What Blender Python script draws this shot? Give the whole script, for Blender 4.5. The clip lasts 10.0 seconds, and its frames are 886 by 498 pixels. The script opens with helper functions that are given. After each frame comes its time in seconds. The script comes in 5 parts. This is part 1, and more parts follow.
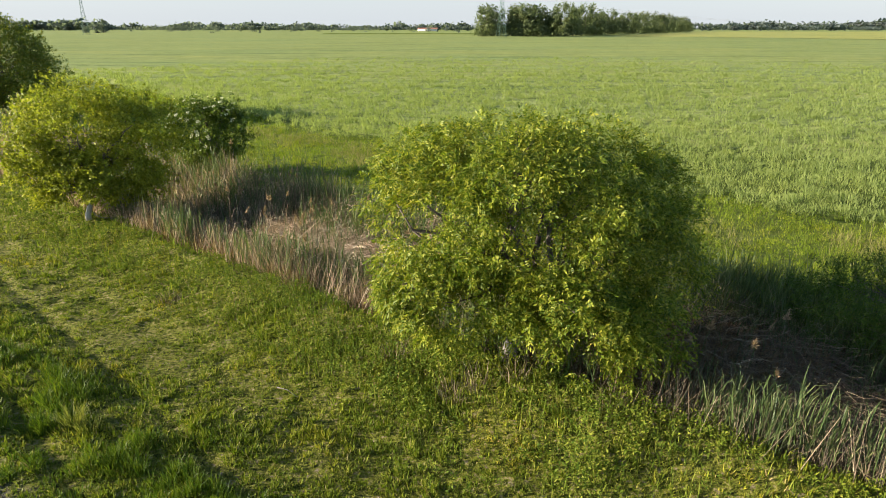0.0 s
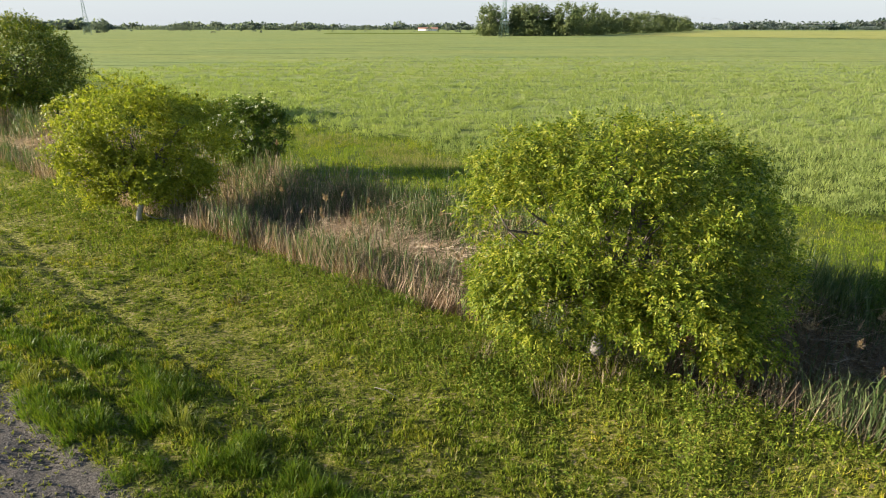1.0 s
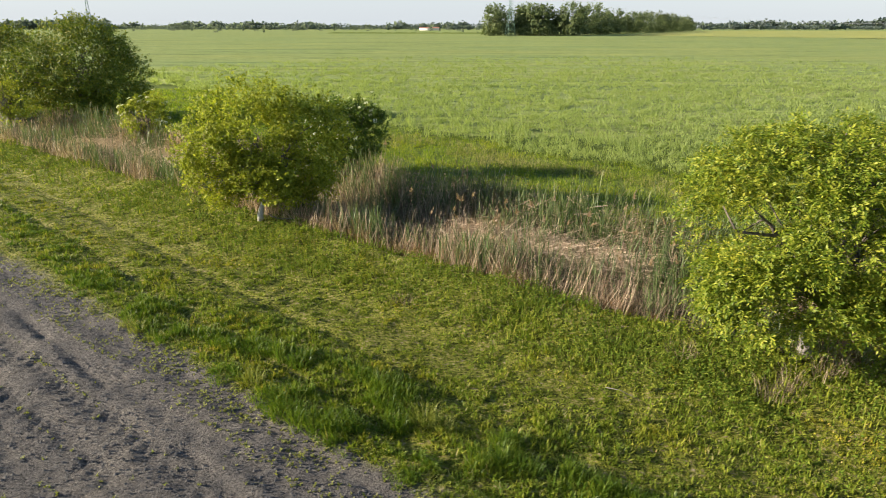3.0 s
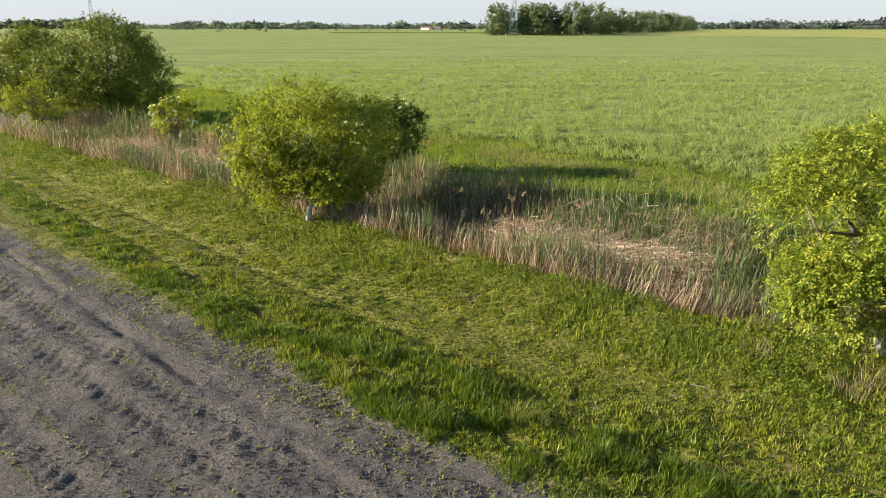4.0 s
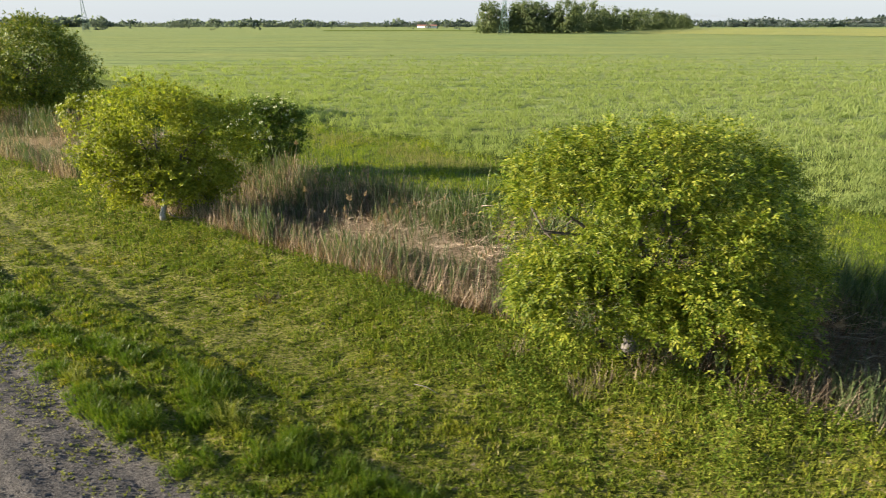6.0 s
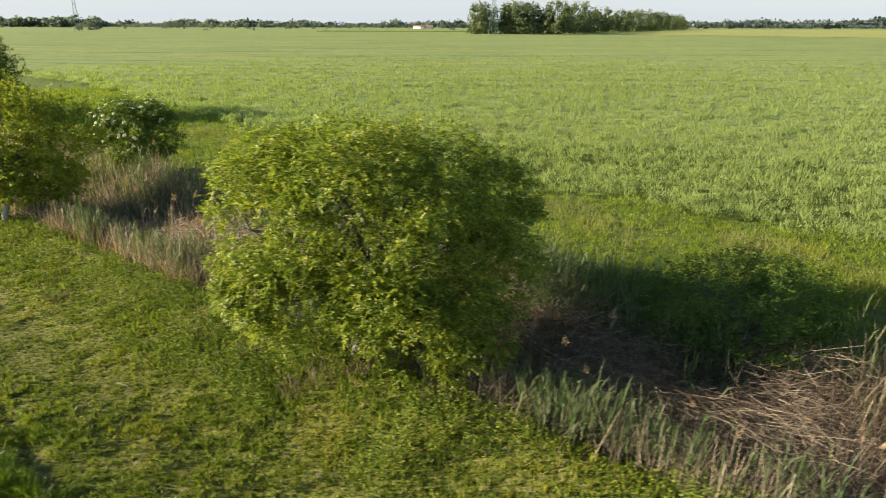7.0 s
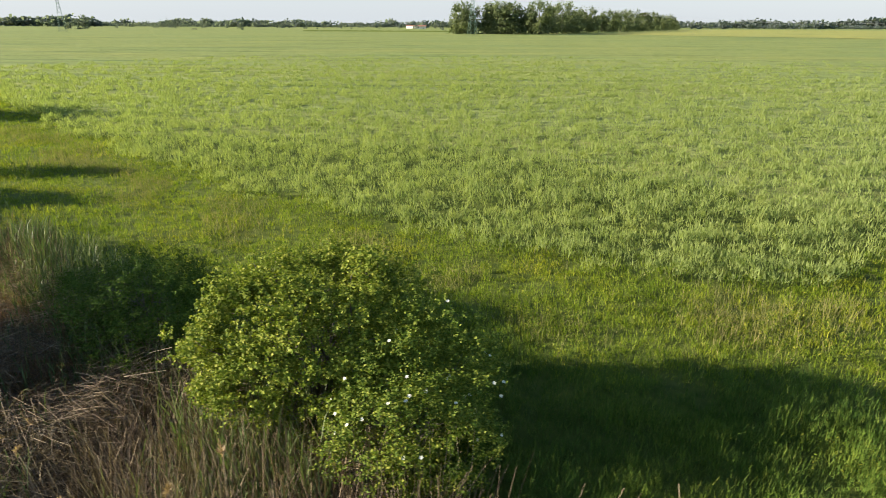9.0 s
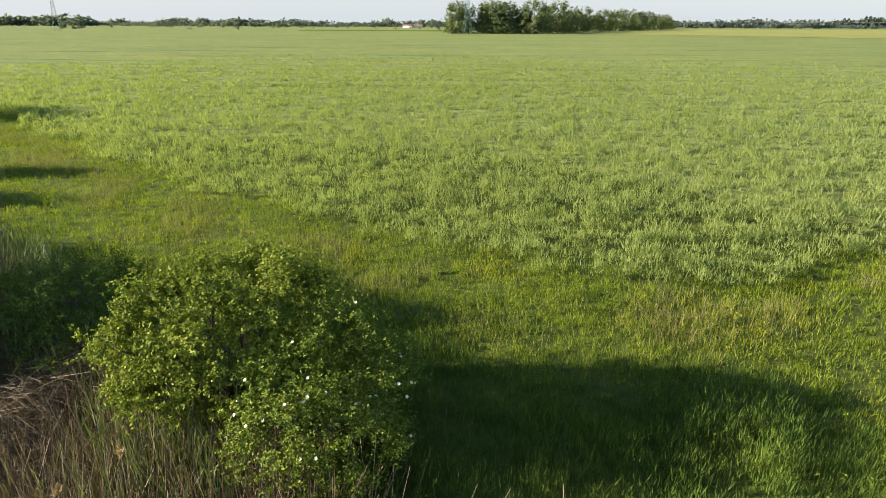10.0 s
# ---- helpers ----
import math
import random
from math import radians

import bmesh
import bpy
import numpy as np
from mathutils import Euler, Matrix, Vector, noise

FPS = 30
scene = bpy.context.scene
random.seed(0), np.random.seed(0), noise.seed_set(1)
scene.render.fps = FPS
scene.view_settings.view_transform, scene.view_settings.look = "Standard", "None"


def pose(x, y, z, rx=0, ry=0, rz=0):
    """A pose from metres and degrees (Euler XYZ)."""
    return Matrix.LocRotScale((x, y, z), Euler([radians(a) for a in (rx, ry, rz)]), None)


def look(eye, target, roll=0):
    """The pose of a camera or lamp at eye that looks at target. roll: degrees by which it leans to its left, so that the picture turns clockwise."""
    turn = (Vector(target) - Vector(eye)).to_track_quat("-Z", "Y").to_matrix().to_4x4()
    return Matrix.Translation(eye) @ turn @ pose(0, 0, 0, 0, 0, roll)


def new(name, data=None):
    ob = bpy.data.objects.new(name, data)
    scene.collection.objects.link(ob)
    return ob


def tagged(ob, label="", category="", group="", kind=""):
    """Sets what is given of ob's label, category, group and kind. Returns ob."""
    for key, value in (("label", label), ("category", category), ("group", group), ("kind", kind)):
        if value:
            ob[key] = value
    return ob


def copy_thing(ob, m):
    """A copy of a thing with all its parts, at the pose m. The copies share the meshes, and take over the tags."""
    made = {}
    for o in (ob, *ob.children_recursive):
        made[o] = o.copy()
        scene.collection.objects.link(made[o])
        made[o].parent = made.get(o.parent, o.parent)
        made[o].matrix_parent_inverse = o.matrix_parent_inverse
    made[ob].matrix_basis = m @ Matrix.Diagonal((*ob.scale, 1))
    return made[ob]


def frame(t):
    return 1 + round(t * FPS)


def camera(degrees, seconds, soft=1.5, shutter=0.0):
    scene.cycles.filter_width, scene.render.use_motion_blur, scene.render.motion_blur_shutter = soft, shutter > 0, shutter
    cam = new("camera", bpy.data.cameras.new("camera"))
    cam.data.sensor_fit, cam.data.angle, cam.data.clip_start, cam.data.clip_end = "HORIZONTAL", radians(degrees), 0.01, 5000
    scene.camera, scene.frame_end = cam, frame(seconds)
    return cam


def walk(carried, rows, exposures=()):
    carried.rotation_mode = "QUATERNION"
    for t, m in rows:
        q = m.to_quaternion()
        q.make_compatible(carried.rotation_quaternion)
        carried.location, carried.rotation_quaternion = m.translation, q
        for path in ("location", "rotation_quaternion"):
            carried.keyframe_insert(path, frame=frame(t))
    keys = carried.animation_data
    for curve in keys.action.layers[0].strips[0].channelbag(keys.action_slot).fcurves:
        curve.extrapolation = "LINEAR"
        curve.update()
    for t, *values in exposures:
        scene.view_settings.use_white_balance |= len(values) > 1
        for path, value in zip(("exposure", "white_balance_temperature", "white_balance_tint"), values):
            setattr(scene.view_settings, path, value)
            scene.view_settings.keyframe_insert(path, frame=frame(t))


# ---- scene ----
cam = camera(72.0, 10.0, 0.55, 0.2)
PATH = [
    (0, (0.755, 0.05, 5.499), (0.671, 1.928, 4.816), -0.0),
    (0.5, (0.223, 0.034, 5.497), (0.14, 1.912, 4.815), -0.0),
    (1, (-0.825, -0.038, 5.52), (-0.907, 1.84, 4.836), 0.0),
    (1.5, (-1.391, -0.066, 5.527), (-1.475, 1.812, 4.843), 0.0),
    (2, (-1.901, -0.115, 5.545), (-1.983, 1.763, 4.86), 0.0),
    (2.5, (-2.993, -0.165, 5.548), (-3.074, 1.713, 4.863), 0.0),
    (3, (-4.585, -0.241, 5.557), (-4.664, 1.636, 4.872), 0.0),
    (3.2, (-5.16, -0.263, 5.544), (-5.239, 1.615, 4.86), 0.0),
    (3.75, (-6.02, -0.4, 5.585), (-6.1, 1.477, 4.899), 0.0),
    (4.3, (-5.992, -0.488, 5.628), (-6.073, 1.389, 4.941), -0.0),
    (4.5, (-5.825, -0.492, 5.643), (-5.904, 1.384, 4.955), 0.0),
    (5, (-4.965, -0.439, 5.635), (-5.044, 1.437, 4.948), -0.0),
    (5.2, (-4.48, -0.4, 5.625), (-4.559, 1.477, 4.938), -0.0),
    (5.75, (-2.58, -0.33, 5.645), (-2.659, 1.546, 4.955), 0.0),
    (6.3, (-0.133, -0.247, 5.661), (-0.21, 1.628, 4.968), 0.0),
    (6.5, (0.812, -0.215, 5.647), (0.735, 1.66, 4.957), 0.1),
    (7, (3.441, -0.127, 5.652), (3.366, 1.749, 4.962), 0.1),
    (7.5, (6.44, 0.032, 5.637), (6.365, 1.908, 4.948), 0.1),
    (8, (9.687, 0.214, 5.638), (9.613, 2.09, 4.948), 0.1),
    (8.5, (12.383, 0.299, 5.726), (12.308, 2.175, 5.035), 0.1),
    (9, (14.186, 0.377, 5.672), (14.112, 2.252, 4.982), 0.2),
    (9.5, (15.073, 0.39, 5.659), (15.002, 2.266, 4.969), 0.2),
    (10, (15.334, 0.396, 5.713), (15.268, 2.272, 5.021), 0.2),
]
walk(cam, [(t, look(eye, target, roll)) for t, eye, target, roll in PATH])

# ---------------------------------------------------------------- light
SUN_AZ, SUN_EL = math.atan2(-0.10, -0.995), radians(17.5)
world = bpy.data.worlds.new("sky")
scene.world = world
world.use_nodes = True
wn, wl = world.node_tree.nodes, world.node_tree.links
sky = wn.new("ShaderNodeTexSky")
sky.sky_type, sky.sun_disc = "NISHITA", False
sky.sun_elevation, sky.sun_rotation = SUN_EL, math.pi / 2 - SUN_AZ
sky.air_density, sky.dust_density, sky.ozone_density = 1.0, 0.3, 1.6
# pale haze all round, thinning upwards
up = wn.new("ShaderNodeSeparateXYZ")
wl.new(wn.new("ShaderNodeTexCoord").outputs["Generated"], up.inputs[0])
low = wn.new("ShaderNodeMapRange")
low.interpolation_type = "SMOOTHSTEP"
low.inputs[1].default_value, low.inputs[2].default_value, low.inputs[3].default_value, low.inputs[4].default_value = 0.0, 0.22, 0.92, 0.0
wl.new(up.outputs["Z"], low.inputs[0])
haze = wn.new("ShaderNodeMix")
haze.data_type = "RGBA"
haze.inputs[7].default_value = (2.95, 3.25, 3.6, 1)
wl.new(low.outputs[0], haze.inputs[0])
wl.new(sky.outputs[0], haze.inputs[6])
wl.new(haze.outputs[2], wn["Background"].inputs[0])
wn["Background"].inputs[1].default_value = 0.072
sun = new("sun", bpy.data.lights.new("sun", "SUN"))
sun.data.energy, sun.data.angle, sun.data.color = 5.0, radians(0.6), (1.0, 0.87, 0.68)
sun.matrix_world = look(Vector((math.cos(SUN_AZ) * math.cos(SUN_EL), math.sin(SUN_AZ) * math.cos(SUN_EL), math.sin(SUN_EL))) * 60, (0, 0, 0))
scene.view_settings.exposure = 1.65


# ---------------------------------------------------------------- materials
def material(name):
    m = bpy.data.materials.new(name)
    m.use_nodes = True
    return m, m.node_tree.nodes, m.node_tree.links, m.node_tree.nodes["Principled BSDF"]


def ramp(nodes, stops):
    r = nodes.new("ShaderNodeValToRGB")
    while len(r.color_ramp.elements) < len(stops):
        r.color_ramp.elements.new(0.5)
    for e, (p, c) in zip(r.color_ramp.elements, stops):
        e.position, e.color = p, (*c, 1)
    return r


def mixed(nodes, links, fac, a, b, kind="MIX"):
    n = nodes.new("ShaderNodeMix")
    n.data_type, n.blend_type = "RGBA", kind
    for sock, v in ((n.inputs[0], fac), (n.inputs[6], a), (n.inputs[7], b)):
        if isinstance(v, (float, int)):
            sock.default_value = v
        elif isinstance(v, tuple):
            sock.default_value = (*v, 1)
        else:
            links.new(v, sock)
    return n.outputs[2]


def noise_tex(nodes, links, scale, detail=4, vec=None, rough=0.55):
    n = nodes.new("ShaderNodeTexNoise")
    n.inputs["Scale"].default_value, n.inputs["Detail"].default_value = scale, detail
    n.inputs["Roughness"].default_value = rough
    links.new(vec or nodes.new("ShaderNodeNewGeometry").outputs["Position"], n.inputs["Vector"])
    return n.outputs["Fac"]


def foliage(name, stops, translucent=0.35, rough=0.5, patch=0.6, patch_tint=(1.25, 1.1, 0.6), gloss=0.3, scale=0.6):
    """Leaf or blade: colour by island, by patches of the ground, light passing through."""
    m, n, l, b = material(name)
    geo = n.new("ShaderNodeNewGeometry")
    r = ramp(n, stops)
    l.new(geo.outputs["Random Per Island"], r.inputs[0])
    big = ramp(n, [(0.3, (0.8, 0.86, 0.82)), (0.5, (1, 1, 1)), (0.7, patch_tint)])
    l.new(noise_tex(n, l, scale, 3), big.inputs[0])
    col = mixed(n, l, patch, r.outputs[0], big.outputs[0], "MULTIPLY")
    fine = ramp(n, [(0.3, (0.75, 0.78, 0.75)), (0.7, (1.15, 1.15, 1.1))])
    l.new(noise_tex(n, l, 40, 2), fine.inputs[0])
    col = mixed(n, l, 0.6, col, fine.outputs[0], "MULTIPLY")
    l.new(col, b.inputs["Base Color"])
    b.inputs["Roughness"].default_value = rough
    b.inputs["Specular IOR Level"].default_value = gloss
    t = n.new("ShaderNodeBsdfTranslucent")
    l.new(mixed(n, l, 1.0, col, (1.15, 1.2, 0.6), "MULTIPLY"), t.inputs[0])
    mx = n.new("ShaderNodeMixShader")
    mx.inputs[0].default_value = translucent
    l.new(b.outputs[0], mx.inputs[1])
    l.new(t.outputs[0], mx.inputs[2])
    l.new(mx.outputs[0], n["Material Output"].inputs[0])
    return m


def bark(name, dark, light, scale=14):
    m, n, l, b = material(name)
    co = n.new("ShaderNodeMapping")
    co.inputs["Scale"].default_value = (1, 1, 0.25)
    l.new(n.new("ShaderNodeNewGeometry").outputs["Position"], co.inputs[0])
    f = noise_tex(n, l, scale, 6, co.outputs[0], 0.7)
    r = ramp(n, [(0.3, dark), (0.7, light)])
    l.new(f, r.inputs[0])
    l.new(r.outputs[0], b.inputs["Base Color"])
    b.inputs["Roughness"].default_value = 0.9
    bump = n.new("ShaderNodeBump")
    bump.inputs["Strength"].default_value, bump.inputs["Distance"].default_value = 0.7, 0.03
    l.new(f, bump.inputs["Height"])
    l.new(bump.outputs[0], b.inputs["Normal"])
    return m


def plain(name, colour, rough=0.6, metal=0.0, vary=0.25, scale=20):
    m, n, l, b = material(name)
    r = ramp(n, [(0.3, tuple(c * (1 - vary) for c in colour)), (0.7, tuple(min(1, c * (1 + vary)) for c in colour))])
    l.new(noise_tex(n, l, scale, 5), r.inputs[0])
    l.new(r.outputs[0], b.inputs["Base Color"])
    b.inputs["Roughness"].default_value, b.inputs["Metallic"].default_value = rough, metal
    return m


ALONG, ACROSS = Vector((0.823, -0.568, 0)), Vector((0.568, 0.823, 0))  # the ditch's line, and across it towards the crop


def ground_material():
    m, n, l, b = material("earth")
    geo = n.new("ShaderNodeNewGeometry")
    dot = n.new("ShaderNodeVectorMath")
    dot.operation = "DOT_PRODUCT"
    l.new(geo.outputs["Position"], dot.inputs[0])
    dot.inputs[1].default_value = ACROSS
    wob = n.new("ShaderNodeMath")
    wob.operation = "MULTIPLY_ADD"
    l.new(noise_tex(n, l, 1.6, 4), wob.inputs[0])
    wob.inputs[1].default_value = 1.0
    l.new(dot.outputs["Value"], wob.inputs[2])
    v = wob.outputs[0]

    def step(a, b_):
        s = n.new("ShaderNodeMapRange")
        s.inputs[1].default_value, s.inputs[2].default_value = a + 0.5, b_ + 0.5
        l.new(v, s.inputs[0])
        return s.outputs[0]

    grain = noise_tex(n, l, 30, 8, None, 0.75)
    fine = noise_tex(n, l, 160, 3)
    soil = ramp(n, [(0.35, (0.034, 0.032, 0.031)), (0.5, (0.10, 0.093, 0.087)), (0.65, (0.185, 0.17, 0.155))])
    l.new(grain, soil.inputs[0])
    dust = ramp(n, [(0.4, (0.9, 0.9, 0.92)), (0.65, (1.3, 1.26, 1.2))])
    l.new(noise_tex(n, l, 0.9, 4), dust.inputs[0])
    soil_c = mixed(n, l, 0.9, soil.outputs[0], dust.outputs[0], "MULTIPLY")
    speck = ramp(n, [(0.66, (0, 0, 0)), (0.72, (0.5, 0.46, 0.4))])
    l.new(fine, speck.inputs[0])
    soil_c = mixed(n, l, 0.35, soil_c, speck.outputs[0], "ADD")
    turf = ramp(n, [(0.36, (0.028, 0.034, 0.006)), (0.45, (0.085, 0.095, 0.012)), (0.52, (0.175, 0.19, 0.022)), (0.58, (0.22, 0.195, 0.06)), (0.66, (0.31, 0.255, 0.17))])
    l.new(noise_tex(n, l, 11, 5, None, 0.72), turf.inputs[0])
    mud = ramp(n, [(0.3, (0.035, 0.028, 0.02)), (0.7, (0.10, 0.08, 0.06))])
    l.new(grain, mud.inputs[0])
    meadow = ramp(n, [(0.3, (0.06, 0.09, 0.014)), (0.7, (0.135, 0.165, 0.03))])
    l.new(noise_tex(n, l, 3, 6), meadow.inputs[0])
    c = mixed(n, l, step(2.0, 2.4), soil_c, turf.outputs[0])
    c = mixed(n, l, step(8.6, 9.2), c, mud.outputs[0])
    c = mixed(n, l, step(12.6, 13.4), c, meadow.outputs[0])
    l.new(c, b.inputs["Base Color"])
    b.inputs["Roughness"].default_value = 0.95
    b.inputs["Specular IOR Level"].default_value = 0.15
    bump = n.new("ShaderNodeBump")
    bump.inputs["Strength"].default_value, bump.inputs["Distance"].default_value = 1.0, 0.09
    l.new(noise_tex(n, l, 13, 8, None, 0.8), bump.inputs["Height"])
    l.new(bump.outputs[0], b.inputs["Normal"])
    return m


def field_material(name, stops, tint, bump_d=0.25):
    """A crop's canopy: soft green, streaked along the drill rows, with patches at several sizes."""
    m, n, l, b = material(name)
    mp = n.new("ShaderNodeMapping")
    mp.inputs["Rotation"].default_value = (0, 0, radians(4))
    mp.inputs["Scale"].default_value = (0.35, 1.0, 1.0)
    l.new(n.new("ShaderNodeNewGeometry").outputs["Position"], mp.inputs[0])
    f = noise_tex(n, l, 1.3, 8, mp.outputs[0], 0.72)
    r = ramp(n, stops)
    l.new(f, r.inputs[0])
    big = ramp(n, [(0.35, (0.88, 0.95, 0.95)), (0.65, tint)])
    l.new(noise_tex(n, l, 0.05, 5, mp.outputs[0]), big.inputs[0])
    c = mixed(n, l, 0.8, r.outputs[0], big.outputs[0], "MULTIPLY")
    far = ramp(n, [(0.38, (0.64, 0.72, 0.66)), (0.47, (0.97, 0.98, 0.97)), (0.62, (1.12, 1.08, 1.0))])
    mp2 = n.new("ShaderNodeMapping")
    mp2.inputs["Rotation"].default_value = (0, 0, radians(3))
    mp2.inputs["Scale"].default_value = (0.09, 1.0, 1.0)
    l.new(n.new("ShaderNodeNewGeometry").outputs["Position"], mp2.inputs[0])
    l.new(noise_tex(n, l, 0.30, 7, mp2.outputs[0], 0.7), far.inputs[0])
    c = mixed(n, l, 0.9, c, far.outputs[0], "MULTIPLY")
    l.new(c, b.inputs["Base Color"])
    b.inputs["Roughness"].default_value = 0.9
    b.inputs["Specular IOR Level"].default_value = 0.1
    bump = n.new("ShaderNodeBump")
    bump.inputs["Strength"].default_value, bump.inputs["Distance"].default_value = 0.8, bump_d
    l.new(noise_tex(n, l, 2.5, 8, mp.outputs[0], 0.8), bump.inputs["Height"])
    l.new(bump.outputs[0], b.inputs["Normal"])
    return m


EARTH = ground_material()
CROP_BED = field_material("crop_canopy", [(0.25, (0.094, 0.132, 0.034)), (0.5, (0.20, 0.238, 0.08)), (0.75, (0.268, 0.308, 0.114))], (1.14, 1.05, 0.92))
RAPE = field_material("yellow_field", [(0.25, (0.24, 0.25, 0.075)), (0.75, (0.32, 0.315, 0.10))], (1.1, 1.05, 0.9))
CROP = foliage("crop_leaf", [(0.0, (0.215, 0.265, 0.09)), (0.5, (0.245, 0.295, 0.107)), (1.0, (0.275, 0.32, 0.123))], 0.5, 0.8, 0.5, (1.15, 1.08, 0.9), 0.05)
TURF = foliage("short_grass", [(0.0, (0.095, 0.13, 0.016)), (0.6, (0.175, 0.205, 0.026)), (0.92, (0.235, 0.245, 0.045)), (1.0, (0.33, 0.28, 0.15))], 0.32, 0.55, 0.7, (1.2, 1.05, 0.8), 0.1)
TUFT = foliage("tufted_grass", [(0.0, (0.095, 0.142, 0.013)), (0.6, (0.185, 0.228, 0.023)), (0.92, (0.28, 0.285, 0.042)), (1.0, (0.33, 0.28, 0.15))], 0.3, 0.55, 0.9, (1.45, 1.12, 0.95), 0.12, 0.7)
TALL = foliage("tall_grass", [(0.0, (0.045, 0.09, 0.008)), (0.6, (0.10, 0.155, 0.014)), (1.0, (0.175, 0.215, 0.03))], 0.35, 0.45, 0.6, (1.15, 1.1, 0.8), 0.25)
BANK = foliage("bank_grass", [(0.0, (0.11, 0.17, 0.012)), (0.7, (0.205, 0.265, 0.022)), (0.96, (0.27, 0.30, 0.045)), (1.0, (0.38, 0.34, 0.19))], 0.45, 0.65, 0.9, (1.35, 1.12, 0.9), 0.2, 0.45)
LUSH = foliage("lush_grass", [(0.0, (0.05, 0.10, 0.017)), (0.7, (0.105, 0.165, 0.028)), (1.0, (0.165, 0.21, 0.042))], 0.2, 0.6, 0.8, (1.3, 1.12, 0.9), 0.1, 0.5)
SEED = foliage("seeding_grass", [(0.0, (0.16, 0.18, 0.05)), (0.6, (0.24, 0.235, 0.09)), (1.0, (0.34, 0.30, 0.15))], 0.3, 0.7, 0.4, (1.1, 1.0, 0.9), 0.1)
HERB = foliage("herb_leaf", [(0.0, (0.062, 0.11, 0.013)), (0.6, (0.15, 0.20, 0.025)), (1.0, (0.28, 0.295, 0.05))], 0.35, 0.65, 0.85, (1.25, 1.1, 0.8), 0.1)
STRAW = foliage("dead_reed", [(0.0, (0.07, 0.052, 0.040)), (0.5, (0.18, 0.134, 0.098)), (0.85, (0.315, 0.24, 0.168)), (1.0, (0.47, 0.38, 0.275))], 0.12, 0.75, 0.75, (0.6, 0.54, 0.5), 0.15, 0.5)
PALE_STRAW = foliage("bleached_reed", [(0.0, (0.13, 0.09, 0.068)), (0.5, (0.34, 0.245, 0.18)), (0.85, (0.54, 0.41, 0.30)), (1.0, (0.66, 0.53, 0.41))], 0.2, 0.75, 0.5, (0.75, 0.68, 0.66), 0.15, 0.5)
MAT = foliage("reed_straw", [(0.0, (0.22, 0.155, 0.115)), (0.5, (0.50, 0.37, 0.275)), (1.0, (0.74, 0.60, 0.47))], 0.15, 0.75, 0.4, (0.8, 0.72, 0.7), 0.15, 0.8)
RUSSET = foliage("russet_sedge", [(0.0, (0.14, 0.075, 0.042)), (0.6, (0.29, 0.17, 0.10)), (1.0, (0.46, 0.32, 0.20))], 0.2, 0.75, 0.4, (0.8, 0.75, 0.7), 0.1, 0.8)
REED = foliage("reed_leaf", [(0.0, (0.06, 0.095, 0.035)), (0.6, (0.11, 0.15, 0.058)), (1.0, (0.19, 0.21, 0.095))], 0.3, 0.45, 0.4, (1.1, 1.05, 0.9), 0.25)
PLUME = foliage("reed_plume", [(0.0, (0.24, 0.165, 0.105)), (1.0, (0.42, 0.305, 0.20))], 0.3, 0.8, 0.2)
WALNUT = foliage("walnut_leaf", [(0.0, (0.07, 0.122, 0.012)), (0.5, (0.175, 0.225, 0.022)), (1.0, (0.36, 0.36, 0.05))], 0.41, 0.42, 0.5, (1.25, 1.08, 0.8), 0.22, 0.8)
OLD_WALNUT = foliage("old_walnut_leaf", [(0.0, (0.06, 0.10, 0.011)), (0.55, (0.135, 0.175, 0.017)), (1.0, (0.27, 0.275, 0.035))], 0.26, 0.45, 0.5, (1.3, 1.1, 0.8), 0.2, 0.4)
PLUM = foliage("plum_leaf", [(0.0, (0.15, 0.19, 0.018)), (0.6, (0.26, 0.285, 0.03)), (1.0, (0.37, 0.365, 0.055))], 0.44, 0.5, 0.4, (1.25, 1.1, 0.7), 0.2)
ELDER = foliage("elder_leaf", [(0.0, (0.06, 0.105, 0.013)), (0.7, (0.125, 0.175, 0.022)), (1.0, (0.20, 0.235, 0.036))], 0.3, 0.45, 0.4, (1.25, 1.1, 0.7), 0.22)
THORN = foliage("hawthorn_leaf", [(0.0, (0.085, 0.135, 0.018)), (0.6, (0.19, 0.235, 0.034)), (1.0, (0.31, 0.325, 0.06))], 0.24, 0.6, 0.3, (1.2, 1.08, 0.8), 0.1)
ROSE = foliage("rose_leaf", [(0.0, (0.065, 0.115, 0.018)), (0.6, (0.145, 0.195, 0.03)), (1.0, (0.27, 0.295, 0.055))], 0.26, 0.6, 0.4, (1.2, 1.08, 0.8), 0.1)
BRAMBLE = foliage("bramble_leaf", [(0.0, (0.045, 0.085, 0.016)), (0.6, (0.085, 0.135, 0.026)), (1.0, (0.14, 0.19, 0.038))], 0.2, 0.7, 0.4, (1.2, 1.08, 0.8), 0.05)
MAIZE = foliage("seedling_leaf", [(0.0, (0.15, 0.18, 0.03)), (1.0, (0.29, 0.285, 0.07))], 0.3, 0.5, 0.2)
GROVE = foliage("grove_leaf", [(0.0, (0.075, 0.10, 0.048)), (0.6, (0.125, 0.155, 0.07)), (1.0, (0.18, 0.21, 0.095))], 0.33, 0.6, 0.6, (1.3, 1.2, 1.0), 0.15, 0.09)
# far trees: the blue-grey of aerial haze is mixed into this leaf colour
HAZED_WOOD = foliage("haze_tinted_leaf", [(0.0, (0.115, 0.14, 0.145)), (1.0, (0.155, 0.185, 0.19))], 0.55, 0.8, 0.4, (1.2, 1.1, 1.0), 0.1, 0.02)
